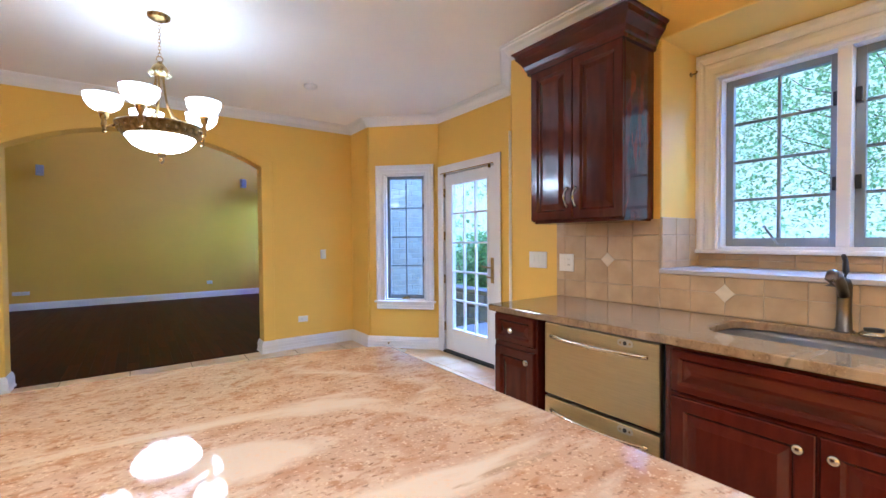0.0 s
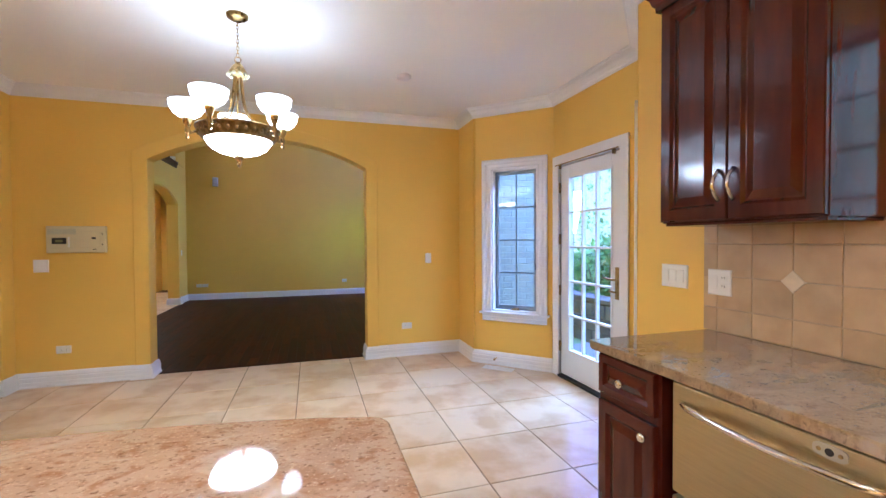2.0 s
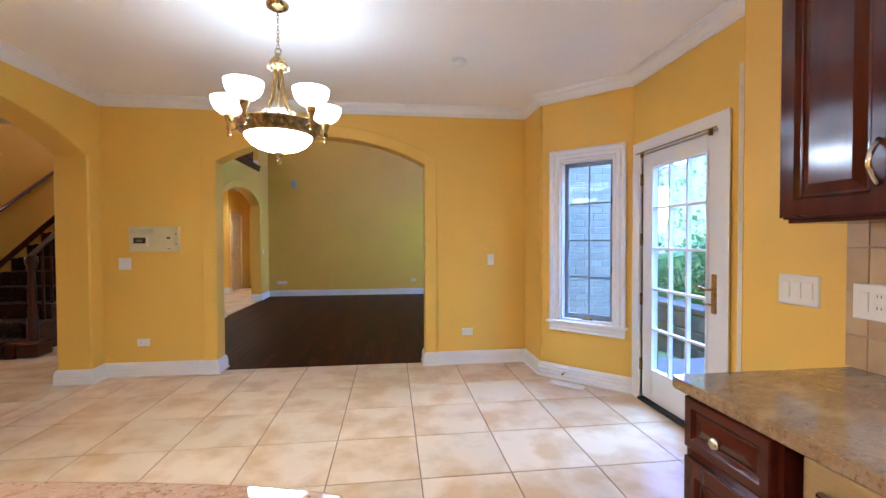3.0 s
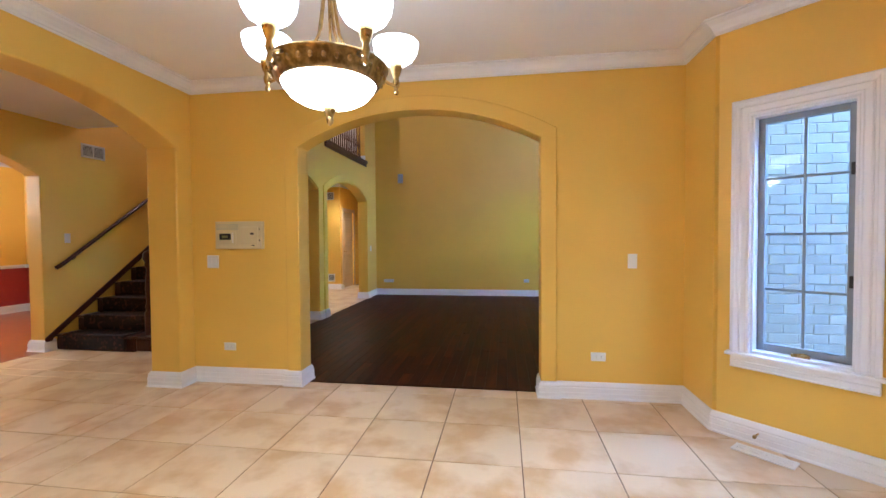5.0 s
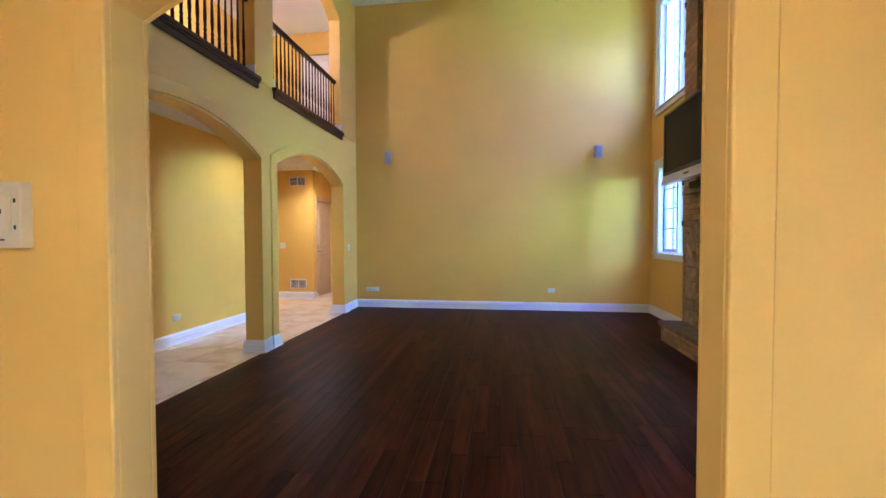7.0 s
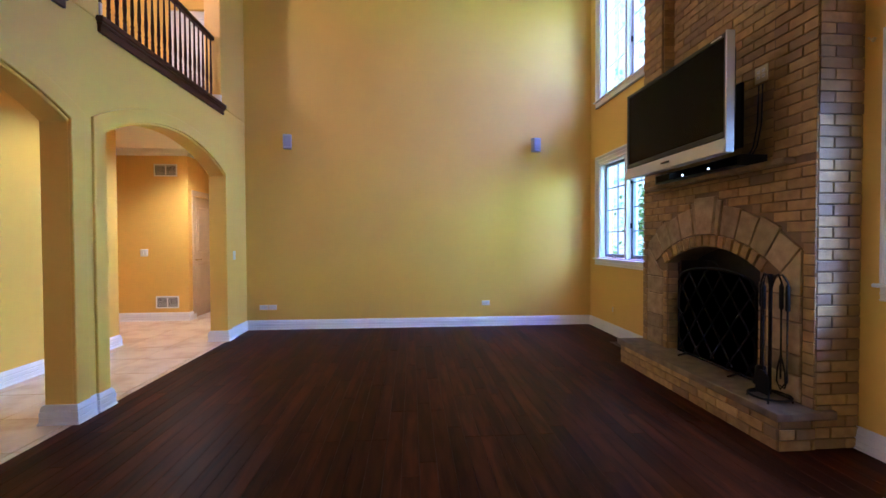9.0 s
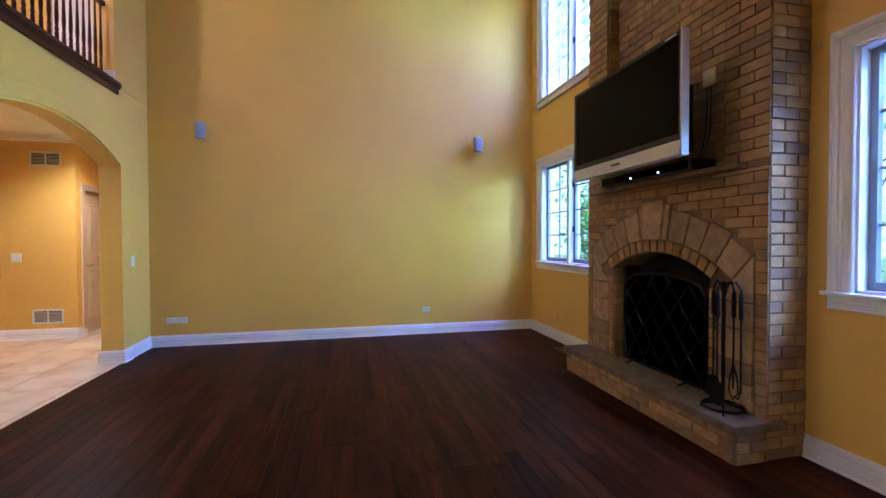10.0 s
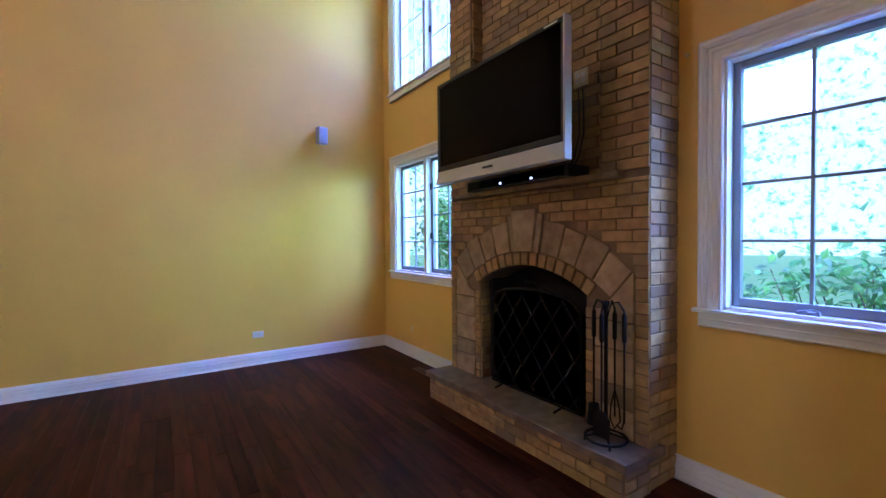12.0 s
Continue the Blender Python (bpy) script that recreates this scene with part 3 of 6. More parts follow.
# ---- mouldings ----
BASE = [(0, 0), (0.030, 0), (0.030, 0.010), (0.022, 0.018), (0.022, 0.048), (0.018, 0.052), (0.022, 0.056), (0.022, 0.088), (0.017, 0.093), (0.019, 0.104), (0.012, 0.124), (0.006, 0.136), (0, 0.138)]
CROWN = [(0, -0.098), (0.008, -0.098), (0.010, -0.085), (0.018, -0.080), (0.024, -0.064), (0.048, -0.038), (0.072, -0.024), (0.078, -0.012), (0.090, -0.010), (0.092, 0), (0, 0)]


def base(path, label="white painted moulded baseboard"):
    return tagged(part("baseboard", sweep(path, BASE), WHITE), label, "baseboard", kind="structure")


def crown(path, z, closed=False):
    return tagged(part("trim", sweep(path, [(o, z + h) for o, h in CROWN], closed=closed), WHITE), "white painted crown moulding", "trim", kind="structure")


base([(DX, 4.85), PB, PA, (AX1 + 0.13, WY0), (AX1 + 0.13, WY0 - 0.022), (AX1, WY0 - 0.022), (AX1, WY1 + 0.022), (AX1 + 0.13, WY1 + 0.022), (AX1 + 0.13, WY1), (GX1, WY1), (GX1, 8.16)])
base([PE, PD, (DX, DY0 - 0.1)])
base([(GX1, 10.06), (GX1, GY1), (GX0, GY1), (GX0, 11.54), (GX0 + 0.02, 11.54), (GX0 + 0.02, 11.41), (GX0 - 0.2, 11.41), (GX0 - 0.2, 14.6)])
for a, b in ((8.93, 9.27),):
    base([(GX0 - 0.2, 9.1), (GX0 - 0.2, b), (GX0 + 0.02, b), (GX0 + 0.02, b - 0.13), (GX0, b - 0.13), (GX0, a + 0.13), (GX0 + 0.02, a + 0.13), (GX0 + 0.02, a), (GX0 - 0.2, a), (GX0 - 0.2, 9.1)])
base([(GX0 - 0.2, WY1), (GX0 - 0.2, 6.79), (GX0 + 0.02, 6.79), (GX0 + 0.02, 6.66), (GX0, 6.66), (GX0, WY1), (AX0 - 0.13, WY1), (AX0 - 0.13, WY1 + 0.022), (AX0, WY1 + 0.022), (AX0, WY0 - 0.022), (AX0 - 0.13, WY0 - 0.022), (AX0 - 0.13, WY0), (SX0, WY0), (SX0, SA1), (SX1, SA1), (SX1, WY1)])
base([(SX1, SA0), (SX0, SA0), (SX0, -2.6), (KX, -2.6)])
base([(HX, 8.2), (HX, 11.28), (HX - 0.12, 11.28), (HX - 0.12, 9.0)][::-1])
base([(HX, 13.14), (HX, 12.95), (-5.2, 12.95)])
base([(SXW, 6.78), (SXW, DA1), (SXW - 0.2, DA1), (SXW - 0.2, 9.2), (-7.45, 9.2), (-7.45, 1.15)])
crown([PE, PD, PC, PB, PA, (SX0, WY0), (SX0, -2.6), (KX, -2.6)], CZ, True)
crown([(HX, 8.2), (HX, 11.28), (HX - 0.12, 11.28)][::-1], CZ)
crown([(HX, 13.6), (HX, 12.95), (-5.2, 12.95)], CZ)
crown([(SXW - 0.2, 9.2), (-7.45, 9.2), (-7.45, 1.15)], CZ)

# ---- windows and doors ----


def F(x, y, z):
    """A pose whose front faces west (-x)."""
    return pose(x, y, z, 0, 0, -90)


def crank_bm(bm, x, y, z, raised=False):
    cube(bm, (x - 0.045, y - 0.012, z), (x + 0.045, y + 0.012, z + 0.016))
    if raised:
        tube([(x + 0.01, y - 0.012, z + 0.012), (x - 0.005, y - 0.03, z + 0.05), (x - 0.035, y - 0.034, z + 0.10), (x - 0.04, y - 0.045, z + 0.112)], [0.010, 0.007, 0.006, 0.009], 8, bm)
        return bm
    tube([(x - 0.03, y - 0.012, z + 0.016), (x + 0.02, y - 0.03, z + 0.03), (x + 0.05, y - 0.03, z + 0.022)], 0.006, 6, bm)
    return bm


def window(name, m, w, h, sashes, cols, rows, label, sashmat, cas=0.10, apron=True, crank="folded", depth=0.11, cas_top=None):
    """Frame in local x (across), z (up from the opening's foot), room face at y = 0, outside at +y."""
    e = empty(name, m, label, "window", kind="structure")
    t = cas_top or cas
    bm = bmesh.new()
    prof = [(-0.004, 0.0), (-0.004, 0.013), (0.002, 0.019), (0.012, 0.019), (0.016, 0.014), (0.022, 0.013), (0.045, 0.017), (0.05, 0.021), (cas - 0.04, 0.022), (cas - 0.034, 0.017), (cas - 0.028, 0.026), (cas - 0.018, 0.030), (cas - 0.012, 0.036), (cas + 0.004, 0.036), (cas + 0.012, 0.030), (cas + 0.012, 0.0)]
    rings = []
    for o, dd in prof:
        up = h + (o * t / cas if o > 0 else o)
        rings.append([bm.verts.new(p) for p in ((-w / 2 - o, -dd, 0), (-w / 2 - o, -dd, up), (w / 2 + o, -dd, up), (w / 2 + o, -dd, 0))])
    for a, b in zip(rings, rings[1:]):
        for k in range(3):
            bm.faces.new((a[k], b[k], b[k + 1], a[k + 1]))
    part("casing", bm, WHITE, e)
    over = 0.035 if apron else 0.012
    bm = boxes(((-w / 2 - cas - over, -0.055, -0.022), (w / 2 + cas + over, 0.02, 0.0)))
    if apron:
        for y, z0, z1 in ((-0.028, -0.10, -0.022), (-0.036, -0.10, -0.088), (-0.034, -0.062, -0.052)):
            cube(bm, (-w / 2 - cas - 0.01, y, z0), (w / 2 + cas + 0.01, 0, z1))
    part("window_sill", bm, WHITE, e, bevel=0.005)
    j = 0.018
    bm = boxes(((-w / 2, 0, 0), (-w / 2 + j, depth + 0.05, h)), ((w / 2 - j, 0, 0), (w / 2, depth + 0.05, h)), ((-w / 2, 0, h - j), (w / 2, depth + 0.05, h)), ((-w / 2, 0, 0), (w / 2, depth + 0.05, j)))
    part("jamb", bm, WHITE, e)
    gap = 0.055
    sw = (w - 2 * j - gap * (sashes - 1)) / sashes
    for s in range(sashes):
        x0 = -w / 2 + j + s * (sw + gap)
        x1 = x0 + sw
        if s:
            part("mullion", boxes(((x0 - gap, 0.0, j), (x0, depth + 0.05, h - j))), WHITE, e, bevel=0.004)
        f = 0.038
        y0, y1 = depth - 0.04, depth
        bm = boxes(((x0, y0, j), (x0 + f, y1, h - j)), ((x1 - f, y0, j), (x1, y1, h - j)), ((x0 + f, y0, j), (x1 - f, y1, j + f + 0.01)), ((x0 + f, y0, h - j - f), (x1 - f, y1, h - j)))
        sash = part("sash", bm, sashmat, e, bevel=0.003)
        gx0, gx1, gz0, gz1 = x0 + f, x1 - f, j + f + 0.01, h - j - f
        mw = 0.008
        for c in range(1, cols):
            x = gx0 + (gx1 - gx0) * c / cols
            part("muntin", boxes(((x - mw, y0 + 0.01, gz0), (x + mw, y1 - 0.008, gz1))), sashmat, sash, bevel=0.002)
        for r in range(1, rows):
            z = gz0 + (gz1 - gz0) * r / rows
            part("muntin", boxes(((gx0, y0 + 0.012, z - mw), (gx1, y1 - 0.01, z + mw))), sashmat, sash, bevel=0.002)
        p = part("pane", boxes(((gx0, y0 + 0.017, gz0), (gx1, y0 + 0.021, gz1))), GLASS, sash)
        p.visible_shadow = False
        if crank:
            part("crank", crank_bm(bmesh.new(), (x0 + x1) / 2, y0 - 0.03, j, crank == "raised"), BRASS if sashes == 1 else SASH, e, "folding metal crank handle")
            xl = x1 - 0.015 if s == 0 else x0 + 0.015
            for zz in (0.3 * h, 0.72 * h):
                part("latch", boxes(((xl - 0.012, y0 - 0.02, zz), (xl + 0.012, y0, zz + 0.07))), DARK, e, "small dark sash latch", bevel=0.004)
    return e


window("window_1", BAY @ pose(0, 0, BZ0), 2 * BW, BZ1 - BZ0, 1, 2, 4, "narrow white cased casement window with grey muntins", SASH, cas=0.09)
kw = KW1 - KW0
window("window_2", F(NX, (KW0 + KW1) / 2, KWZ0), kw, KWZ1 - KWZ0, 3, 2, 4, "wide white cased kitchen window over the sink", SASH, cas=0.10, cas_top=0.135, apron=False, crank="raised")
for i, (a, b, z0, z1) in enumerate(WINS):
    window("window_%d" % (3 + i), F(GX1, (a + b) / 2, z0), b - a, z1 - z0, 2, 2, 4,
           ("white cased casement window beside the brick fireplace", "tall white cased upper window", "large white cased window with a moulded sill")[i], SASHW if i == 1 else SASH, cas=0.105)

# garden door
d = empty("door_1", F(DX, (DY0 + DY1) / 2, 0), "white glazed garden door with fifteen panes and brass handle", "door", kind="structure")
w, h = DY1 - DY0, DH
bm = boxes(((-w / 2 - 0.095, -0.022, 0), (-w / 2, 0.16, h)), ((w / 2, -0.022, 0), (w / 2 + 0.095, 0.16, h)), ((-w / 2 - 0.095, -0.022, h), (w / 2 + 0.095, 0.16, h + 0.10)))
for v in bm.verts:
    if v.co.y > 0.1:
        v.co.x = max(-w / 2 - 0.0005, min(w / 2 + 0.0005, v.co.x)) if abs(v.co.x) > w / 2 + 0.05 else v.co.x
part("door_frame", bm, WHITE, d, bevel=0.005)
part("threshold", boxes(((-w / 2, -0.03, 0), (w / 2, 0.17, 0.022))), DARK, d, "dark metal threshold", bevel=0.004)
gx0, gx1, gz0, gz1 = -w / 2 + 0.145, w / 2 - 0.135, 0.29, 1.93
s0 = 0.012
bm = boxes(((-w / 2 + 0.004, s0, 0.03), (gx0, s0 + 0.045, h - 0.004)), ((gx1, s0, 0.03), (w / 2 - 0.004, s0 + 0.045, h - 0.004)), ((gx0, s0, 0.03), (gx1, s0 + 0.045, gz0)), ((gx0, s0, gz1), (gx1, s0 + 0.045, h - 0.004)))
leaf = part("door_leaf", bm, WHITE, d, bevel=0.003)
bm = boxes(((gx0 - 0.02, s0 - 0.008, gz0 - 0.02), (gx0, s0, gz1 + 0.02)), ((gx1, s0 - 0.008, gz0 - 0.02), (gx1 + 0.02, s0, gz1 + 0.02)), ((gx0, s0 - 0.008, gz0 - 0.02), (gx1, s0, gz0)), ((gx0, s0 - 0.008, gz1), (gx1, s0, gz1 + 0.02)))
part("glazing_bead", bm, WHITE, leaf, bevel=0.003)
for c in (1, 2):
    x = gx0 + (gx1 - gx0) * c / 3
    part("muntin", boxes(((x - 0.010, s0, gz0), (x + 0.010, s0 + 0.035, gz1))), WHITE, leaf, bevel=0.003)
for r in range(1, 5):
    z = gz0 + (gz1 - gz0) * r / 5
    part("muntin", boxes(((gx0, s0 + 0.002, z - 0.010), (gx1, s0 + 0.033, z + 0.010))), WHITE, leaf, bevel=0.003)
p = part("pane", boxes(((gx0, s0 + 0.018, gz0), (gx1, s0 + 0.022, gz1))), GLASS, leaf)
p.visible_shadow = False
hx = w / 2 - 0.055
bm = boxes(((hx - 0.02, s0 - 0.012, 0.86), (hx + 0.02, s0, 1.12)))
tube([(hx, s0, 1.02), (hx, s0 - 0.05, 1.02), (hx - 0.03, s0 - 0.055, 1.022), (hx - 0.11, s0 - 0.05, 1.03)], 0.009, 8, bm)
tube([(hx, s0, 0.92), (hx, s0 - 0.04, 0.92), (hx - 0.05, s0 - 0.04, 0.925)], 0.008, 8, bm)
part("door_handle", bm, BRASS, leaf, "brass lever handle with thumb turn", bevel=0.003)
for z in (0.25, 0.80, 1.30, 1.80):
    part("hinge", tube([(-w / 2 + 0.002, s0 - 0.012, z), (-w / 2 + 0.002, s0 - 0.012, z + 0.10)], 0.011, 8), BRASSD, d, "dark brass hinge")
bm = tube([(-w / 2 - 0.01, -0.045, h + 0.005), (w / 2 + 0.01, -0.045, h + 0.005)], 0.006, 8)
cube(bm, (-w / 2 + 0.05, -0.045, h - 0.035), (-w / 2 + 0.062, -0.02, h + 0.008))
cube(bm, (w / 2 - 0.06, -0.045, h - 0.035), (w / 2 - 0.045, -0.02, h + 0.008))
part("curtain_rod", bm, BRASSD, d, "thin brass curtain rod")

# small curtain hooks left on the walls
for m_, c_, l_ in ((F(GX1, 8.10, 2.475), CREAM, "small cream curtain hook beside the window casing"), (pose(3.40, NY1, 2.28), BRASSD, "small dark curtain rod socket in the window niche")):
    hk = empty("curtain_hook", m_, l_, "hook")
    part("plate", lathe([(0, 0), (0.014, 0.0), (0.014, 0.005), (0.006, 0.008), (0, 0.008)], 14, m=pose(0, 0, 0, 90)), c_, hk, smooth=True)
    part("peg", tube([(0, -0.006, 0), (0, -0.03, 0.0), (0, -0.036, 0.012)], [0.005, 0.005, 0.007], 8), c_, hk, smooth=True)

# hall door
d = empty("door_2", F(HX, 13.53, 0) @ pose(0, 0, 0, 0, 0, 180), "beige panelled door at the end of the hall", "door", kind="structure")
part("casing", boxes(((-0.47, -0.02, 0), (-0.39, 0.0, 2.05)), ((0.39, -0.02, 0), (0.47, 0.0, 2.05)), ((-0.47, -0.02, 2.05), (0.47, 0.0, 2.14))), BEIGE, d, bevel=0.004)
part("door_leaf", boxes(((-0.387, 0.03, 0.01), (0.387, 0.07, 2.045))), BEIGE, d, bevel=0.003)
for z0, hh in ((0.2, 0.75), (1.1, 0.8)):
    part("door_panel", panel_bm(0.52, hh, 0.012, 0.03, pose(0, 0.034, z0)), BEIGE, d)
part("door_handle", tube([(-0.33, 0.03, 0.98), (-0.33, -0.03, 0.98), (-0.22, -0.03, 0.985)], 0.01, 8), BRASS, d, "brass lever handle")

# ---- plates, panels and vents ----


def plate(name, m, w, h, gangs, kind, label, category, material=None):
    e = empty(name, m, label, category)
    part("cover_plate", panel_bm(w, h, 0.006, 0, pose(0, 0, -h / 2), flat=True), material or PLASTIC, e)
    for g in range(gangs):
        x = (g - (gangs - 1) / 2) * 0.046
        k = kind[g] if isinstance(kind, (list, tuple)) else kind
        if k == "rocker":
            part("rocker", boxes(((x - 0.015, -0.0095, -0.032), (x + 0.015, -0.005, 0.032))), PLASTIC, e, bevel=0.002)
        elif k == "outlet":
            for z in (-0.019, 0.019):
                o = part("socket", boxes(((x - 0.015, -0.008, z - 0.013), (x + 0.015, -0.005, z + 0.013))), PLASTIC, e, bevel=0.003)
                part("slots", boxes(((x - 0.007, -0.009, z - 0.002), (x - 0.005, -0.007, z + 0.007)), ((x + 0.005, -0.009, z - 0.002), (x + 0.007, -0.007, z + 0.007))), DARK, o, "dark socket slots")
        else:
            for z in (-0.019, 0.019):
                o = part("socket", boxes(((z - 0.013, -0.008, -0.015), (z + 0.013, -0.005, 0.015))), PLASTIC, e, bevel=0.003)
                part("slots", boxes(((z - 0.002, -0.009, -0.007), (z + 0.007, -0.007, -0.005)), ((z - 0.002, -0.009, 0.005), (z + 0.007, -0.007, 0.007))), DARK, o, "dark socket slots")
    return e


plate("light_switch", pose(2.588, WY0, 1.135), 0.072, 0.118, 1, "rocker", "white single light switch on the yellow wall", "switch")
plate("wall_outlet", pose(2.325, WY0, 0.348), 0.118, 0.072, 1, "flat", "white outlet set sideways in the yellow wall", "outlet")
plate("light_switch", pose(-1.125, WY0, 1.125), 0.118, 0.118, 2, "rocker", "white double light switch below the alarm panel", "switch")
plate("wall_outlet", pose(-0.968, WY0, 0.335), 0.118, 0.072, 1, "flat", "white outlet set sideways in the yellow wall", "outlet")
plate("light_switch", F(KX, 2.835, 1.155), 0.165, 0.118, 3, "rocker", "white triple light switch beside the backsplash", "switch")
plate("wall_outlet", F(KX - 0.008, 2.575, 1.145), 0.118, 0.118, 2, ("rocker", "outlet"), "white switch and outlet plate on the tiled backsplash", "outlet")
for x in (-1.21, -1.085):
    plate("wall_outlet", pose(x, GY1, 0.325), 0.118, 0.072, 1, "flat", "white outlet low on the tall yellow wall", "outlet")
plate("wall_outlet", pose(2.06, GY1, 0.345), 0.118, 0.072, 1, "flat", "white outlet low on the tall yellow wall", "outlet")
plate("wall_outlet", F(GX1, 11.35, 0.34), 0.072, 0.118, 1, "outlet", "yellowish outlet under the hearth room window", "outlet", YELLOW)
plate("wall_outlet", F(HX, 9.15, 0.32) @ pose(0, 0, 0, 0, 0, 180), 0.118, 0.072, 1, "flat", "white outlet low on the hall wall", "outlet")
plate("light_switch", F(SXW, 6.96, 1.36) @ pose(0, 0, 0, 0, 0, 180), 0.072, 0.118, 1, "rocker", "white switch on the stair wall", "switch")
plate("light_switch", pose(-3.37, 12.95, 1.11), 0.118, 0.118, 2, "rocker", "white switch on the hall end wall", "switch")
plate("light_switch", F(GX0, 11.68, 1.10) @ pose(0, 0, 0, 0, 0, 180), 0.072, 0.118, 1, "rocker", "white switch beside the far arch", "switch")

a = empty("alarm_panel", pose(-0.835, WY0, 1.245), "cream plastic alarm panel with a small dark display", "alarm panel")
part("housing", panel_bm(0.46, 0.25, 0.045, 0, flat=True), CREAM, a, bevel=0.006)
part("left_cover", boxes(((-0.215, -0.050, 0.045), (-0.02, -0.044, 0.155))), CREAM, a, bevel=0.004)
part("grille", boxes(*[((-0.215, -0.0475, 0.175 + 0.011 * k), (0.0, -0.044, 0.180 + 0.011 * k)) for k in range(5)]), mat("grey_green_grille", (0.42, 0.46, 0.36), 0.5), a, "grey ribbed speaker grille")
disp = part("display", boxes(((-0.182, -0.053, 0.083), (-0.072, -0.049, 0.14))), DARK, a, "small dark display window")
part("digits", boxes(((-0.155, -0.0545, 0.10), (-0.10, -0.0525, 0.122))), mat("lcd_green", (0.20, 0.19, 0.06), 0.4), disp, "dim green segment display")
part("door_flap", boxes(((0.03, -0.053, 0.045), (0.195, -0.044, 0.20))), CREAM, a, "raised cream flap", bevel=0.005)
part("key_window", boxes(((0.125, -0.056, 0.128), (0.158, -0.052, 0.146))), DARK, a, "small dark key window")
for lo, hi in (((0.13, -0.049, 0.028), (0.158, -0.044, 0.034)), ((0.205, -0.049, 0.07), (0.211, -0.044, 0.085)), ((0.205, -0.049, 0.17), (0.211, -0.044, 0.185))):
    part("tab", boxes((lo, hi)), DARK, a)
for k in range(6):
    part("button", boxes(((-0.06, -0.053, 0.055 + 0.016 * k), (-0.045, -0.049, 0.065 + 0.016 * k))), PLASTIC, a)


def vent(m, w, h, label, slats=9, coat=None):
    e = empty("air_vent", m, label, "air vent")
    part("frame", boxes(((-w / 2, -0.008, -h / 2), (-w / 2 + 0.02, 0, h / 2)), ((w / 2 - 0.02, -0.008, -h / 2), (w / 2, 0, h / 2)), ((-w / 2, -0.008, h / 2 - 0.02), (w / 2, 0, h / 2)), ((-w / 2, -0.008, -h / 2), (w / 2, 0, -h / 2 + 0.02)), ((-0.008, -0.008, -h / 2), (0.008, 0, h / 2))), coat or PLASTIC, e, bevel=0.002)
    part("backing", boxes(((-w / 2 + 0.01, -0.002, -h / 2 + 0.01), (w / 2 - 0.01, 0.0, h / 2 - 0.01))), DARK, e, "dark duct behind the slats")
    for k in range(slats):
        z = -h / 2 + 0.025 + (h - 0.05) * k / (slats - 1)
        part("slat", boxes(((-w / 2 + 0.02, -0.006, z - 0.002), (w / 2 - 0.02, -0.002, z + 0.004))), coat or PLASTIC, e)
    return e


vent(pose(SXW, 7.33, 2.51, 0, 0, 90), 0.33, 0.18, "white return air vent high on the stair wall")
vent(pose(-3.02, 12.95, 2.445), 0.36, 0.20, "white air vent high on the hall end wall")
vent(pose(-3.02, 12.95, 0.305), 0.36, 0.20, "white air vent low on the hall end wall")
vent(BAY @ pose(-0.12, -0.16, 0.004, -90), 0.32, 0.11, "white floor register in the tiles before the bay window", 7)
vent(pose(3.47, 10.75, 0.004, -90, 0, 90), 0.30, 0.10, "dark floor register near the fireplace", 7, RAILWOOD)
ds = empty("door_stop", BAY @ pose(-0.19, -0.02, 0.075), "brass spring door stop on the baseboard", "door stop")
part("stem", tube([(0, 0.0, 0), (0, -0.06, 0.0)], 0.006, 8), BRASS, ds)
part("tip", tube([(0, -0.06, 0), (0, -0.075, 0)], 0.011, 10), BRASSD, ds)
sd = empty("smoke_detector", pose(2.05, 4.75, CZ), "white round ceiling sensor", "detector")
part("housing", lathe([(0, -0.03), (0.045, -0.03), (0.06, -0.018), (0.062, 0)], 24), PLASTIC, sd, smooth=True)
rl = empty("recessed_light", pose(3.28, 0.95, NZ1), "white recessed can light in the window soffit", "light fixture")
part("trim_ring", lathe([(0.055, 0), (0.075, -0.004), (0.08, 0.0)], 24), PLASTIC, rl, smooth=True)
part("lens", lathe([(0, -0.001), (0.055, -0.001)], 24), glow("lamp_lens", (1.0, 0.9, 0.75), 4.0), rl)

# ---- kitchen cabinets ----
CX = 2.42            # cabinet fronts
TOP = 0.918


def knob(parent, m):
    bm = lathe([(0.006, 0), (0.006, 0.014), (0.016, 0.018), (0.0175, 0.024), (0.012, 0.030), (0, 0.031)], 16, m=m @ pose(0, 0, 0, 90))
    return part("knob", bm, CHROME, parent, "round satin nickel knob", smooth=True)


def bow_handle(parent, m, length=0.115):
    pts = [(0, -0.032 * math.sin(math.pi * k / 10) - 0.002, length * (k / 10 - 0.5)) for k in range(11)]
    bm = tube(pts, [0.007 if 0 < k < 10 else 0.009 for k in range(11)], 8)
    bmesh.ops.transform(bm, matrix=m, verts=bm.verts[:])
    return part("handle", bm, CHROME, parent, "curved satin nickel pull", smooth=True)


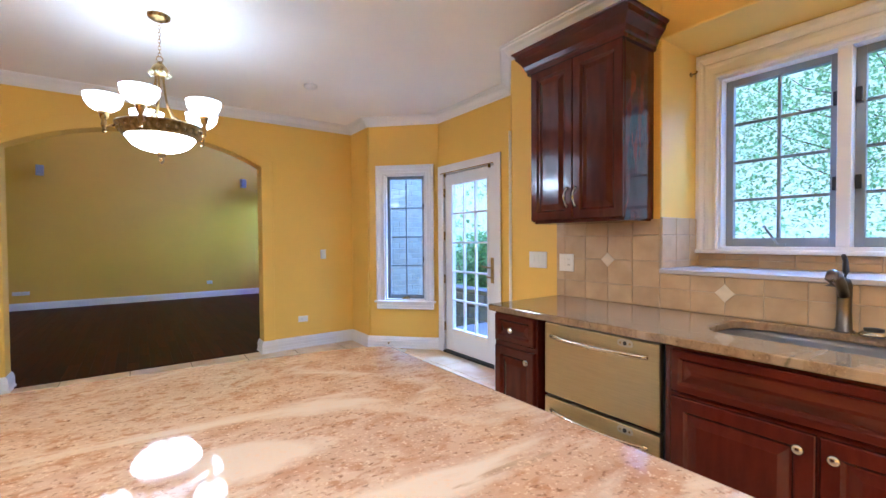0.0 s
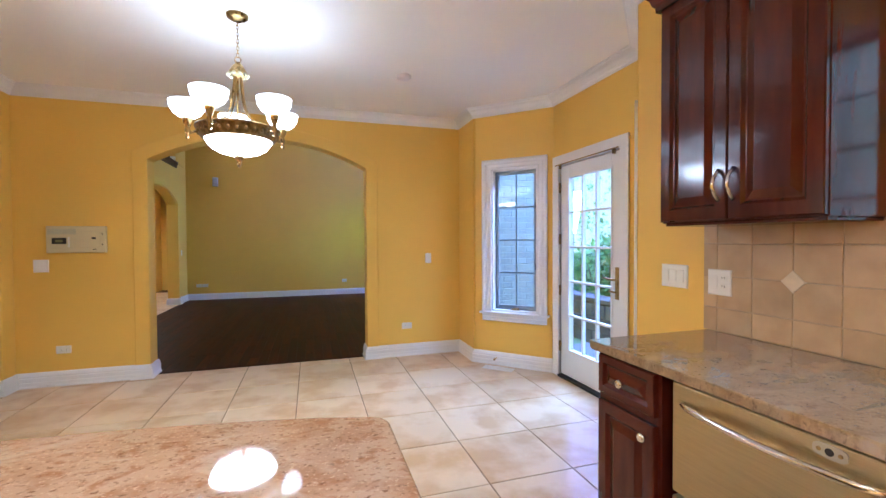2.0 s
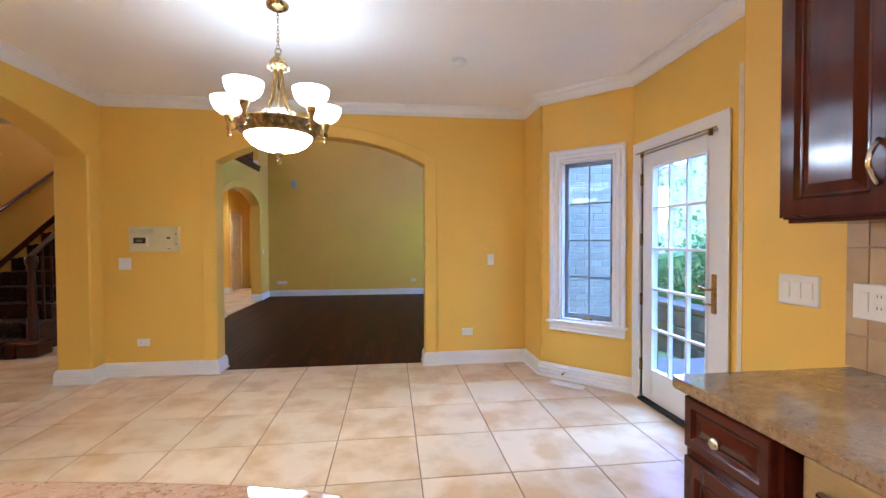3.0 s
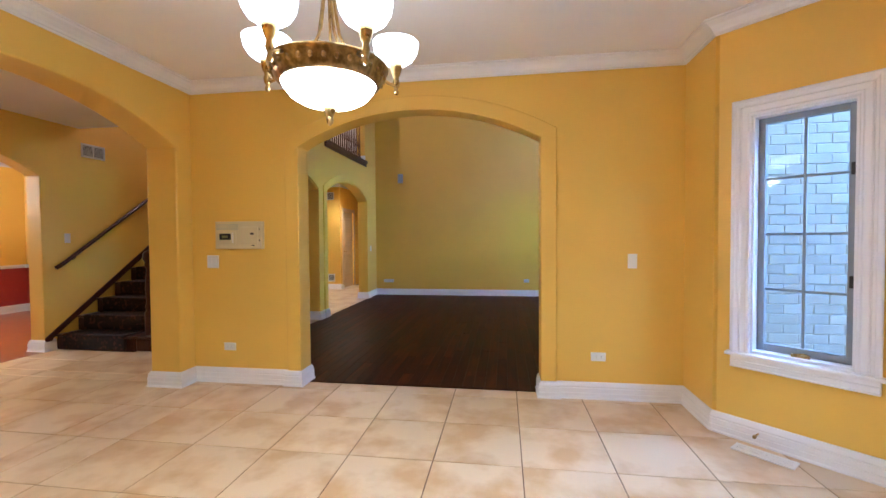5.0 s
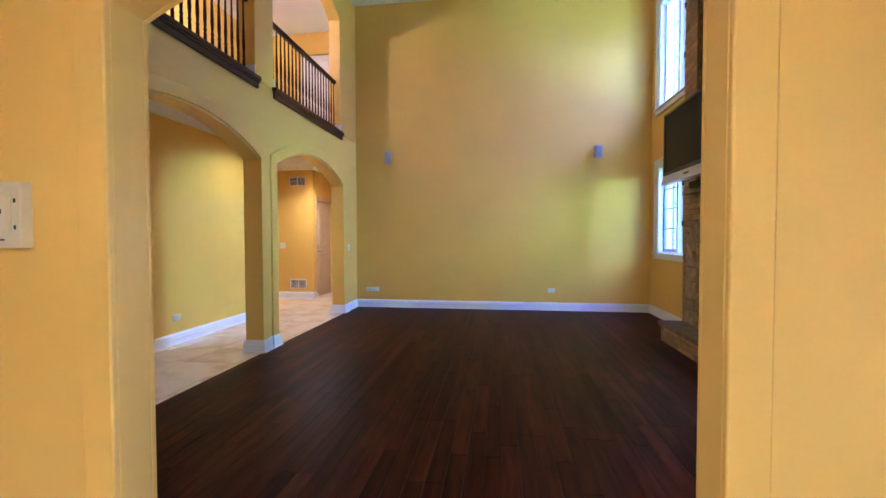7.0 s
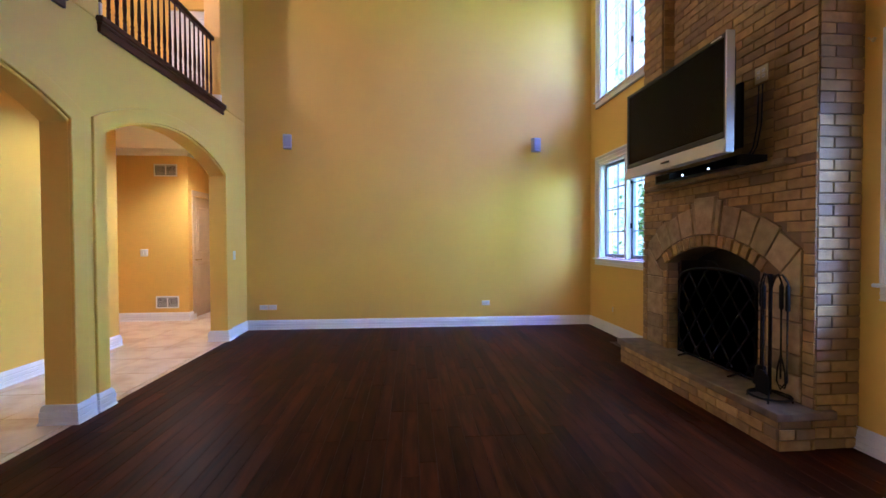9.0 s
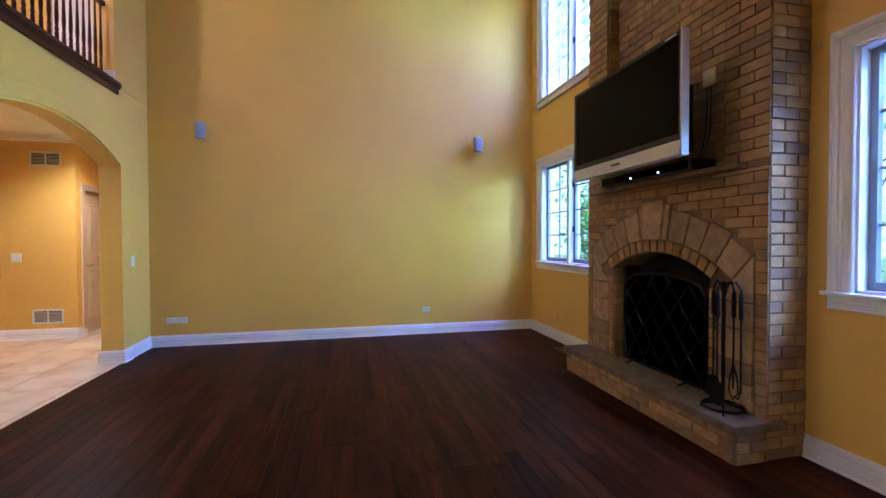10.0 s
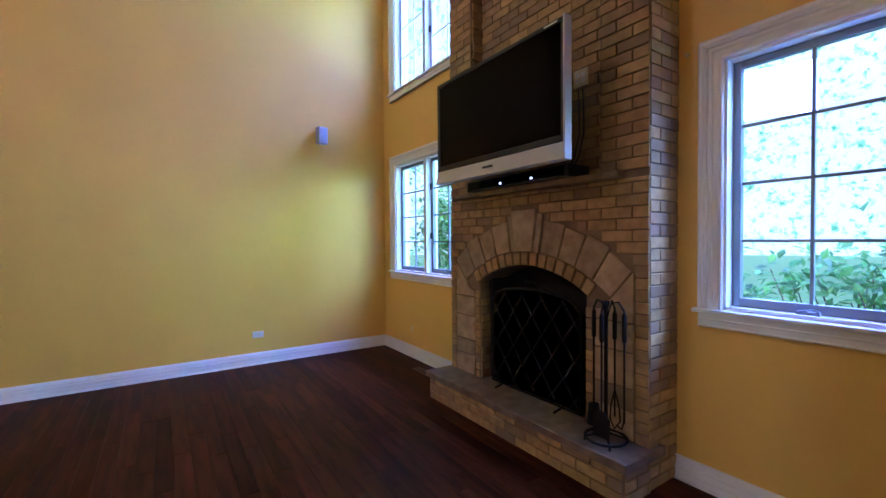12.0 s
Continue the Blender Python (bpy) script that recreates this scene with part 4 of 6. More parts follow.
def cab_body(y0, y1, z0, z1, x0, x1, parent, toe=0.0, topless=False):
    bm = boxes(((x0 + 0.002, y0, z0 + toe), (x1, y1, z0 + 0.62 if topless else z1)))
    if topless:
        for lo, hi in (((x0 + 0.002, y0, z0 + 0.62), (x0 + 0.022, y1, z1)), ((x0 + 0.022, y0, z0 + 0.62), (x1, y0 + 0.02, z1)), ((x0 + 0.022, y1 - 0.02, z0 + 0.62), (x1, y1, z1))):
            cube(bm, lo, hi)
    if toe:
        cube(bm, (x0 + 0.07, y0 + 0.002, z0), (x1, y1 - 0.002, z0 + toe))
    return part("body", bm, CHERRY, parent, bevel=0.002)


c = empty("drawer_cabinet", pose(CX, 2.44, 0), "cherry wood base cabinet with one drawer over a door", "cabinet")


def under(ob, parent):
    ob.parent = parent
    ob.matrix_parent_inverse = parent.matrix_world.inverted()
    return ob


b = under(cab_body(2.275, 2.605, 0, 0.882, CX, KX, None, 0.10), c)
f = under(part("drawer_front", panel_bm(0.30, 0.155, 0.022, 0.035, F(CX + 0.002, 2.44, 0.715)), CHERRYH), c)
under(knob(None, F(CX - 0.02, 2.44, 0.79)), f)
f = under(part("door", panel_bm(0.30, 0.56, 0.022, 0.052, F(CX + 0.002, 2.44, 0.125)), CHERRY), c)
under(knob(None, F(CX - 0.02, 2.325, 0.635)), f)

c = empty("dishwasher", pose(CX, 1.915, 0), "stainless steel dishwasher with two drawers and bow handles", "dishwasher")
under(part("body", boxes(((CX + 0.02, 1.605, 0.10), (KX, 2.225, 0.878)), ((CX + 0.08, 1.61, 0), (KX, 2.22, 0.10))), BLACKP), c)
for z0, z1 in ((0.505, 0.872), (0.115, 0.490)):
    f = under(part("drawer_front", boxes(((CX - 0.012, 1.613, z0), (CX + 0.02, 2.217, z1))), STEEL, bevel=0.006), c)
    pts = [(CX - 0.018 - 0.04 * math.sin(math.pi * k / 14) ** 0.6, 2.17 - 0.51 * k / 14, z1 - 0.064) for k in range(15)]
    under(part("handle", tube(pts, 0.010, 10), CHROME, None, "polished bow handle", smooth=True), f)
    oval = [(1.765 + 0.036 * math.copysign(abs(math.cos(t)) ** 0.6, math.cos(t)), z1 - 0.024 + 0.0165 * math.copysign(abs(math.sin(t)) ** 0.6, math.sin(t))) for t in [k * math.pi / 12 for k in range(24)]]
    bd = under(part("badge", slab(oval, "x", CX - 0.0165, 0.005), mat("badge_grey", (0.52, 0.46, 0.33), 0.35, 0.5), None, "small oval control badge"), c)
    under(part("button", slab([(1.765 + 0.009 * math.cos(t), z1 - 0.024 + 0.009 * math.sin(t)) for t in [k * math.pi / 8 for k in range(16)]], "x", CX - 0.0185, 0.003), DARK, None, "round dark button"), bd)
    for q in (-0.022, 0.022):
        under(part("button", slab([(1.765 + q + 0.005 * math.cos(t), z1 - 0.024 + 0.005 * math.sin(t)) for t in [k * math.pi / 6 for k in range(12)]], "x", CX - 0.018, 0.003), BRASSD, None, "small button"), bd)

c = empty("sink_cabinet", pose(CX, 1.12, 0), "cherry wood sink cabinet with two raised panel doors", "cabinet")
under(cab_body(0.645, 1.598, 0, 0.882, CX, KX, None, 0.10, True), c)
under(part("false_drawer", panel_bm(0.90, 0.165, 0.022, 0.035, F(CX + 0.002, 1.12, 0.70)), CHERRYH), c)
for s in (-1, 1):
    f = under(part("door", panel_bm(0.445, 0.55, 0.022, 0.055, F(CX + 0.002, 1.12 + s * 0.2275, 0.13)), CHERRY), c)
    under(knob(None, F(CX - 0.02, 1.12 + s * 0.043, 0.63)), f)
c = empty("end_cabinet", pose(CX, 0.2, 0), "cherry wood base cabinet beside the sink cabinet", "cabinet")
under(cab_body(-0.3, 0.64, 0, 0.882, CX, KX, None, 0.10), c)
under(part("door", panel_bm(0.90, 0.70, 0.022, 0.055, F(CX + 0.002, 0.17, 0.13)), CHERRY), c)

c = empty("wall_cabinet", pose(2.747, 2.3, 1.415), "cherry wood wall cabinet with two doors and a crown", "cabinet")
UX, UY0, UY1, UZ0, UZ1 = 2.747, 1.985, 2.625, 1.412, 2.365
under(part("body", boxes(((UX + 0.022, UY0, UZ0), (KX, UY1, UZ1)), ((UX + 0.03, UY0 + 0.01, UZ0 - 0.012), (KX, UY1 - 0.01, UZ0))), CHERRY, bevel=0.002), c)
for s in (-1, 1):
    f = under(part("door", panel_bm(0.315, 0.935, 0.022, 0.055, F(UX + 0.024, 2.305 + s * 0.1595, UZ0 + 0.006)), CHERRY), c)
    under(bow_handle(None, F(UX, 2.305 + s * 0.03, UZ0 + 0.135)), f)
prof = [(0, 0), (0.012, 0), (0.014, 0.022), (0.022, 0.030), (0.030, 0.055), (0.055, 0.090), (0.064, 0.098), (0.070, 0.125), (0.082, 0.132), (0.085, 0.142), (0, 0.142)]
path = [(KX, UY0), (UX, UY0), (UX, UY1), (KX, UY1)]
under(part("crown", sweep(path, [(o, UZ1 - 0.02 + z) for o, z in prof]), CHERRYH, None, "moulded cherry crown"), c)
under(part("crown_lid", boxes(((UX, UY0, UZ1 + 0.10), (KX, UY1, UZ1 + 0.12))), CHERRY), c)

# continuous worktop with the sink cut-out
K0, K1 = 2.385, 2.645
SK = (2.60, 2.99, 0.72, 1.55)
bm = bmesh.new()
outer = [(K0, -0.35), (KX, -0.35), (KX, K1), (K0 + 0.03, K1), (K0 + 0.008, K1 - 0.008), (K0, K1 - 0.03)]
hole_pts = []
for cx, cy, a0 in ((SK[1] - 0.12, SK[3] - 0.12, 0), (SK[0] + 0.12, SK[3] - 0.12, 90), (SK[0] + 0.12, SK[2] + 0.12, 180), (SK[1] - 0.12, SK[2] + 0.12, 270)):
    hole_pts += [(cx + 0.12 * math.cos(radians(a0 + 15 * k)), cy + 0.12 * math.sin(radians(a0 + 15 * k))) for k in range(7)]
edges = []
for loop in (outer, hole_pts):
    vs = [bm.verts.new((x, y, TOP)) for x, y in loop]
    edges += [bm.edges.new((vs[k], vs[(k + 1) % len(vs)])) for k in range(len(vs))]
bmesh.ops.triangle_fill(bm, use_beauty=True, edges=edges)
ext = bmesh.ops.extrude_face_region(bm, geom=bm.faces[:])
for v in [g for g in ext["geom"] if isinstance(g, bmesh.types.BMVert)]:
    v.co.z -= 0.036
tagged(part("worktop", bm, GRANITE2, bevel=0.006), "brown beige polished granite worktop with a sink cut-out", "worktop")
s = empty("sink", pose((SK[0] + SK[1]) / 2, (SK[2] + SK[3]) / 2, 0.70), "stainless steel undermount kitchen sink", "sink")
x0, x1, y0, y1 = SK[0] - 0.008, SK[1] + 0.008, SK[2] - 0.008, SK[3] + 0.008
bm = bmesh.new()
rr = []
for inset, z in ((0, TOP - 0.037), (0.004, TOP - 0.06), (0.012, 0.75), (0.045, 0.715)):
    ring = []
    for cx, cy, a0 in ((x1 - 0.12, y1 - 0.12, 0), (x0 + 0.12, y1 - 0.12, 90), (x0 + 0.12, y0 + 0.12, 180), (x1 - 0.12, y0 + 0.12, 270)):
        for k in range(6):
            t = radians(a0 + 18 * k)
            ring.append(bm.verts.new((cx + (0.12 - inset) * math.cos(t), cy + (0.12 - inset) * math.sin(t), z)))
    rr.append(ring)
for p0, p1 in zip(rr, rr[1:]):
    for k in range(24):
        bm.faces.new((p0[k], p0[(k + 1) % 24], p1[(k + 1) % 24], p1[k]))
bm.faces.new(rr[-1])
ob = part("basin", bm, SINKM, None, smooth=True)
md = ob.modifiers.new("shell", "SOLIDIFY")
md.thickness = 0.003
under(ob, s)
under(part("drain", lathe([(0, 0.006), (0.03, 0.008), (0.045, 0.003), (0.05, 0)], 20, at=(2.8, 1.12, 0.716)), CHROME, smooth=True), s)
fx, fy = 3.02, 1.18
fa = empty("faucet", pose(fx, fy, TOP), "brushed nickel single lever kitchen faucet", "faucet")
part("base", lathe([(0, 0), (0.032, 0), (0.034, 0.006), (0.026, 0.012), (0.023, 0.10), (0.025, 0.19), (0.018, 0.215), (0, 0.22)], 20), FAUCET, fa, smooth=True)
part("spout", tube([(0, 0, 0.14), (-0.05, 0, 0.195), (-0.12, 0, 0.235), (-0.18, 0, 0.245), (-0.20, 0, 0.225), (-0.205, 0, 0.20)], [0.02, 0.019, 0.018, 0.019, 0.019, 0.017], 12), FAUCET, fa, smooth=True)
part("lever", tube([(0, 0, 0.21), (0.02, 0, 0.245), (0.01, 0, 0.29), (-0.02, 0, 0.31)], [0.012, 0.012, 0.009, 0.008], 10), FAUCET, fa, smooth=True)
st = empty("sink_strainer", pose(3.0, 1.09, TOP), "dark sink strainer lid with a chrome rim", "sink accessory")
part("rim", lathe([(0, 0), (0.045, 0), (0.045, 0.008), (0.036, 0.018), (0.03, 0.02)], 24), CHROME, st, smooth=True)
part("cap", lathe([(0.03, 0.018), (0.03, 0.03), (0.0, 0.034)], 20), BLACKP, st, smooth=True)
st = empty("soap_dispenser", pose(3.02, 0.98, TOP), "black soap dispenser beside the faucet", "soap dispenser")
part("body", lathe([(0, 0), (0.03, 0), (0.03, 0.02), (0.018, 0.03), (0.012, 0.06), (0, 0.062)], 16), BLACKP, st, smooth=True)
part("spout", tube([(0, 0, 0.05), (-0.04, 0, 0.055), (-0.055, 0, 0.045)], 0.006, 8), BLACKP, st)

# niche sill board
tagged(part("trim", boxes(((KX - 0.02, NY0 - 0.0, NZ0 - 0.02), (NX, NY1, NZ0 + 0.004))), mat("pale_sill_stone", (0.50, 0.46, 0.44), 0.3, var=0.04), bevel=0.005), "pale stone ledge of the window niche", "trim", kind="structure")

# island
c = empty("island", pose(0.45, 1.3, 0), "cherry wood kitchen island with a pink beige granite top", "island")
part("body", boxes(((-0.95, -0.36, 0.10), (0.93, 0.74, 0.882)), ((-0.9, -0.30, 0), (0.87, 0.68, 0.10))), CHERRY, c, bevel=0.003)
for k in range(4):
    part("door", panel_bm(0.43, 0.72, 0.02, 0.055, pose(-0.70 + 0.46 * k, 0.738, 0.13, 0, 0, 180)), CHERRY, c)
for k in range(2):
    part("side_panel", panel_bm(0.42, 0.72, 0.02, 0.055, pose(0.928, -0.1 + 0.5 * k, 0.13, 0, 0, 90)), CHERRY, c)
e0, e1, f0, f1, r = -0.62, 1.435, 0.90, 2.135, 0.045
pts = []
for k in range(19):
    u = k / 18
    pts.append((e1 - r - (e1 - e0 - 2 * r) * u, f1 + 0.125 * math.sin(math.pi * u) ** 0.8))
pts = [(e1 - r, f0), (e1 - 0.013, f0 + 0.013), (e1, f0 + r), (e1, f1 - r), (e1 - 0.013, f1 - 0.013)] + pts + [(e0 + 0.013, f1 - 0.013), (e0, f1 - r), (e0, f0)]
under(part("granite_top", slab(pts, "z", 0.882, TOP - 0.882), GRANITE, None, "pink beige polished granite top with veins", bevel=0.009, segs=3), c)

# ---- chandelier ----
CHX, CHY = 0.832, 4.08
ch = empty("chandelier", pose(CHX, CHY, 0), "brass chandelier with five lit glass cups round a glass bowl", "chandelier")
part("canopy", lathe([(0, 2.735), (0.02, 2.735), (0.045, 2.748), (0.064, 2.758), (0.066, CZ)], 28), BRASS, ch, smooth=True)
z = 2.735
k = 0
while z > 2.52:
    ring = [(0.008 * math.cos(t) * (1 if k % 2 else 0), 0.008 * math.cos(t) * (0 if k % 2 else 1), z - 0.013 + 0.015 * math.sin(t)) for t in [i * math.pi / 5 for i in range(10)]]
    part("chain_link", tube(ring, 0.0022, 6, closed=True), BRASS, ch)
    z -= 0.022
    k += 1
part("loop", tube([(0.018 * math.cos(t), 0, 2.495 + 0.018 * math.sin(t)) for t in [i * math.pi / 8 for i in range(16)]], 0.004, 8, closed=True), BRASS, ch)
hub = part("hub", lathe([(0, 2.480), (0.016, 2.478), (0.02, 2.466), (0.04, 2.446), (0.052, 2.422), (0.056, 2.407), (0.04, 2.402), (0.03, 2.383), (0, 2.378)], 28), BRASS, ch, smooth=True)
for k in range(10):
    t = 2 * math.pi * k / 10
    part("bead", lathe([(0, -0.013), (0.009, -0.009), (0.013, 0), (0.009, 0.009), (0, 0.013)], 10, at=(0.056 * math.cos(t), 0.056 * math.sin(t), 2.397)), mat("clear_bead", (0.75, 0.68, 0.45), 0.1, 0.3), hub, "small glass bead", smooth=True)
part("band", lathe([(0.195, 1.982), (0.211, 1.985), (0.220, 2.000), (0.239, 2.037), (0.249, 2.049), (0.249, 2.058), (0.237, 2.062), (0.224, 2.053), (0.207, 2.010), (0.195, 1.992), (0.195, 1.982)], 48), BRASSD, ch, "aged brass band with cast ornament", smooth=True)
for k in range(30):
    t = 2 * math.pi * k / 30
    part("ornament", lathe([(0, -0.014), (0.007, -0.008), (0.009, 0), (0.007, 0.008), (0, 0.014)], 8, at=(0.2313 * math.cos(t), 0.2313 * math.sin(t), 2.019)), BRASSD, ch, smooth=True)
part("bowl", lathe([(0.198, 1.991), (0.186, 1.965), (0.160, 1.933), (0.119, 1.909), (0.067, 1.894), (0, 1.888)], 40), BOWLG, ch, "glowing white glass bowl", smooth=True)
# unseen shell added inside the bowl to keep its glow off the ceiling
part("bowl_lining", lathe([(0.192, 1.988), (0.180, 1.968), (0.154, 1.938), (0.114, 1.915), (0.063, 1.899), (0, 1.893)], 40), LINING, ch, "white inner shell that blocks the bowl's upward glow", smooth=True)
part("finial", lathe([(0, 1.891), (0.026, 1.891), (0.03, 1.882), (0.02, 1.866), (0.012, 1.849), (0.016, 1.838), (0.012, 1.823), (0, 1.812)], 20), BRASS, ch, smooth=True)
for k in range(5):
    t = radians(103.8 + 72 * k)
    ca, sa = math.cos(t), math.sin(t)

    def P(r, z):
        return (r * ca, r * sa, z)
    arm = part("arm", tube([P(0.235, 2.042), P(0.26, 2.028), P(0.28, 2.023), P(0.295, 2.028)], 0.008, 8), BRASS, ch, smooth=True)
    part("scroll", tube([P(0.02, 2.393), P(0.03, 2.296), P(0.045, 2.202), P(0.085, 2.121), P(0.16, 2.069), P(0.235, 2.056)], 0.007, 8), BRASS, ch, smooth=True)
    part("socket_cup", lathe([(0, 1.979), (0.008, 1.982), (0.013, 1.994), (0.008, 2.005), (0.013, 2.019), (0.017, 2.033), (0.012, 2.056), (0.020, 2.073), (0.027, 2.099), (0.03, 2.112), (0.0, 2.112)], 16, at=P(0.295, 0)), BRASS, arm, smooth=True)
    part("glass_cup", lathe([(0.024, 2.110), (0.050, 2.119), (0.077, 2.139), (0.096, 2.170), (0.103, 2.210), (0.100, 2.210), (0.092, 2.170), (0.073, 2.144), (0.046, 2.124), (0.0, 2.117)], 28, at=P(0.295, 0)), CUPG, arm, "glowing frosted glass cup", smooth=True)
    lamp("cup_bulb", "POINT", pose(CHX + 0.295 * ca, CHY + 0.295 * sa, 2.185), 0.15, COOL, 0.06)
lamp("bowl_bulb", "POINT", pose(CHX, CHY, 2.060), 3.2, COOL, 0.2)

# ---- hearth room things ----
fp = empty("fireplace", pose(3.69, 9.11, 0), "tall brick fireplace with a stone arch and raised hearth", "fireplace")
FX = 3.397
FY0, FY1, FC = 8.16, 10.06, 9.11
R0, RC = 0.991, 0.239
RY0, RY1, RX = 8.47, 9.75, FX + 0.12
inner = [(FC - 0.54, 0.2)] + arc(FC - 0.54, FC + 0.54, 1.07, 0.16) + [(FC + 0.54, 0.2)]
under(part("core", slab([(FY0, 0), (FC - 0.54, 0)] + inner + [(FC + 0.54, 0), (FY1, 0), (FY1, 1.80), (FY0, 1.80)], "x", FX, GX1 - FX - 0.001), MORTAR, None, "dark recessed mortar"), fp)
under(part("upper_core", boxes(((FX, FY0, 1.80), (GX1 - 0.001, RY0, GZ)), ((FX, RY1, 1.80), (GX1 - 0.001, FY1, GZ)), ((RX, RY0, 1.80), (GX1 - 0.001, RY1, GZ))), MORTAR), fp)
under(part("firebox", boxes(((GX1 - 0.03, FC - 0.54, 0.2), (GX1 - 0.005, FC + 0.54, 1.26)), ((FX + 0.10, FC - 0.539, 0.2), (GX1 - 0.01, FC - 0.50, 1.1)), ((FX + 0.10, FC + 0.50, 0.2), (GX1 - 0.01, FC + 0.539, 1.1))), SOOT, None, "sooty black firebox"), fp)
under(part("mantel", boxes(((FX - 0.085, FY0 + 0.14, 1.778), (FX + 0.13, FY1 - 0.14, 1.815))), STONE, None, "thin stone mantel ledge", bevel=0.008), fp)
hearth = under(part("hearth", boxes(((3.16, 8.15, 0), (FX, 10.08, 0.185))), MORTAR, None, "raised stone hearth"), fp)
under(part("hearth_slab", boxes(((3.125, 8.12, 0.19), (FX + 0.12, 10.11, 0.245))), SLAB, None, bevel=0.008), hearth)

# tv
tv = empty("television", pose(3.05, 9.085, 1.87), "black flat television with a silver lower edge on a wall arm", "television")
M = pose(0, 0, 0, 0, 0, -90)


def tvbox(*pairs):
    bm = bmesh.new()
    for lo, hi in pairs:
        cube(bm, lo, hi, M)
    return bm


part("screen", tvbox(((-0.625, -0.012, 0.14), (0.625, 0.0, 0.785))), SCREEN, tv, "dark glossy screen")
part("bezel", tvbox(((-0.655, -0.02, 0.105), (-0.622, 0.033, 0.80)), ((0.622, -0.02, 0.105), (0.648, 0.033, 0.80)), ((-0.655, -0.02, 0.772), (0.648, 0.033, 0.80)), ((-0.655, -0.02, 0.105), (0.648, 0.033, 0.142))), BLACKP, tv, bevel=0.004)
part("silver_edge", tvbox(((-0.662, -0.012, 0.0), (-0.652, 0.035, 0.80))), SILVER, tv, "silver side edge", bevel=0.004)
part("silver_edge", tvbox(((0.646, -0.03, 0.0), (0.660, 0.03, 0.805))), SILVER, tv, "silver side edge", bevel=0.004)
bm = tvbox(((-0.655, -0.045, 0.0), (0.65, 0.035, 0.104)))
for v in bm.verts:
    if v.co.x < -0.03 and v.co.z > 0.05:
        v.co.x += 0.03
part("speaker_bar", bm, SILVER, tv, "silver sloping speaker bar", bevel=0.006)
part("brand_mark", tvbox(((-0.05, -0.046, 0.045), (0.05, -0.036, 0.058))), DARK, tv, "small dark mark")
part("back_cover", tvbox(((-0.58, 0.033, 0.06), (0.58, 0.11, 0.74))), BLACKP, tv, bevel=0.02)
part("corner_mark", tvbox(((0.50, -0.0215, 0.782), (0.60, -0.0195, 0.790))), PLASTIC, tv, "small pale marks")
arm = part("wall_arm", tvbox(((0.20, 0.10, 0.22), (0.26, 0.34, 0.28)), ((0.14, 0.10, 0.12), (0.34, 0.13, 0.62)), ((0.12, 0.32, 0.10), (0.36, 0.345, 0.58)), ((0.20, 0.10, 0.44), (0.26, 0.34, 0.50)), ((0.0, 0.33, 0.16), (0.20, 0.46, 0.52))), IRON, tv, "black jointed wall bracket", bevel=0.006)
cb = empty("cable", pose(FX + 0.1, 8.68, 2.42), "black cables hanging from the wall outlet behind the television", "cable")
for k, dy in enumerate((0.0, 0.035)):
    part("cord", tube([(0.0, dy, 0.0), (-0.03, dy - 0.03, -0.12), (-0.05, dy - 0.05, -0.3), (-0.04, dy, -0.45), (-0.06, dy + 0.08, -0.585), (-0.1, dy + 0.22, -0.595)], 0.006, 6), BLACKP, cb, smooth=True)
plate("wall_outlet", F(RX - 0.012, 8.70, 2.50), 0.118, 0.118, 2, "outlet", "cream double outlet on the brick chimney breast", "outlet", CREAM)
av = empty("media_box", pose(3.33, 9.15, 1.815), "low black media box on the mantel", "media box")
part("case", boxes(((-0.05, -0.53, 0.004), (0.16, 0.53, 0.085))), BLACKP, av, bevel=0.006)
part("front_panel", boxes(((-0.056, -0.50, 0.015), (-0.049, 0.50, 0.075))), SCREEN, av, "glossy black front")
for y in (-0.22, 0.10):
    part("indicator", lathe([(0, -0.008), (0.008, -0.004), (0.008, 0.004), (0, 0.008)], 10, at=(-0.06, y, 0.03)), glow("indicator_glow", (0.9, 0.95, 1.0), 2.0), av, "small lit indicator")
for y in (-0.45, 0.45):
    part("foot", lathe([(0, 0), (0.015, 0), (0.015, 0.006), (0, 0.006)], 12, at=(0.04, y, 0)), BLACKP, av)

# fire screen
fs = empty("fire_screen", pose(3.43, 9.085, 0.245), "black arched fire screen with a diamond lattice", "fire screen")
hw, sp = 0.445, 0.665


def screen_top(y):
    return sp + 0.14 * math.sqrt(max(0, 1 - (y / hw) ** 2)) ** 0.8


outl = [(0, -hw, 0.02), (0, -hw, sp)] + [(0, -hw + 2 * hw * k / 20, screen_top(-hw + 2 * hw * k / 20)) for k in range(1, 20)] + [(0, hw, sp), (0, hw, 0.02)]
part("frame", tube(outl, 0.011, 8, closed=True), IRON, fs, smooth=True)
bm = bmesh.new()
vs = [bm.verts.new((0.008, p[1], p[2])) for p in outl]
bm.faces.new(vs)
bmesh.ops.solidify(bm, geom=bm.faces[:], thickness=0.003)
part("mesh", bm, mat("fine_black_mesh", (0.26, 0.13, 0.075), 0.8, var=0.2, scale=60), fs, "fine dark wire mesh")
for s in (-1, 1):
    for k in range(-5, 6):
        seg = []
        for i in range(41):
            y = -hw + 2 * hw * i / 40
            zz = 0.35 + s * 1.35 * y + k * 0.265
            if 0.03 < zz < screen_top(y) - 0.005:
                seg.append((-0.004, y, zz))
        if len(seg) > 2:
            part("lattice_bar", tube([seg[0], seg[-1]], 0.0075, 6), IRON, fs)
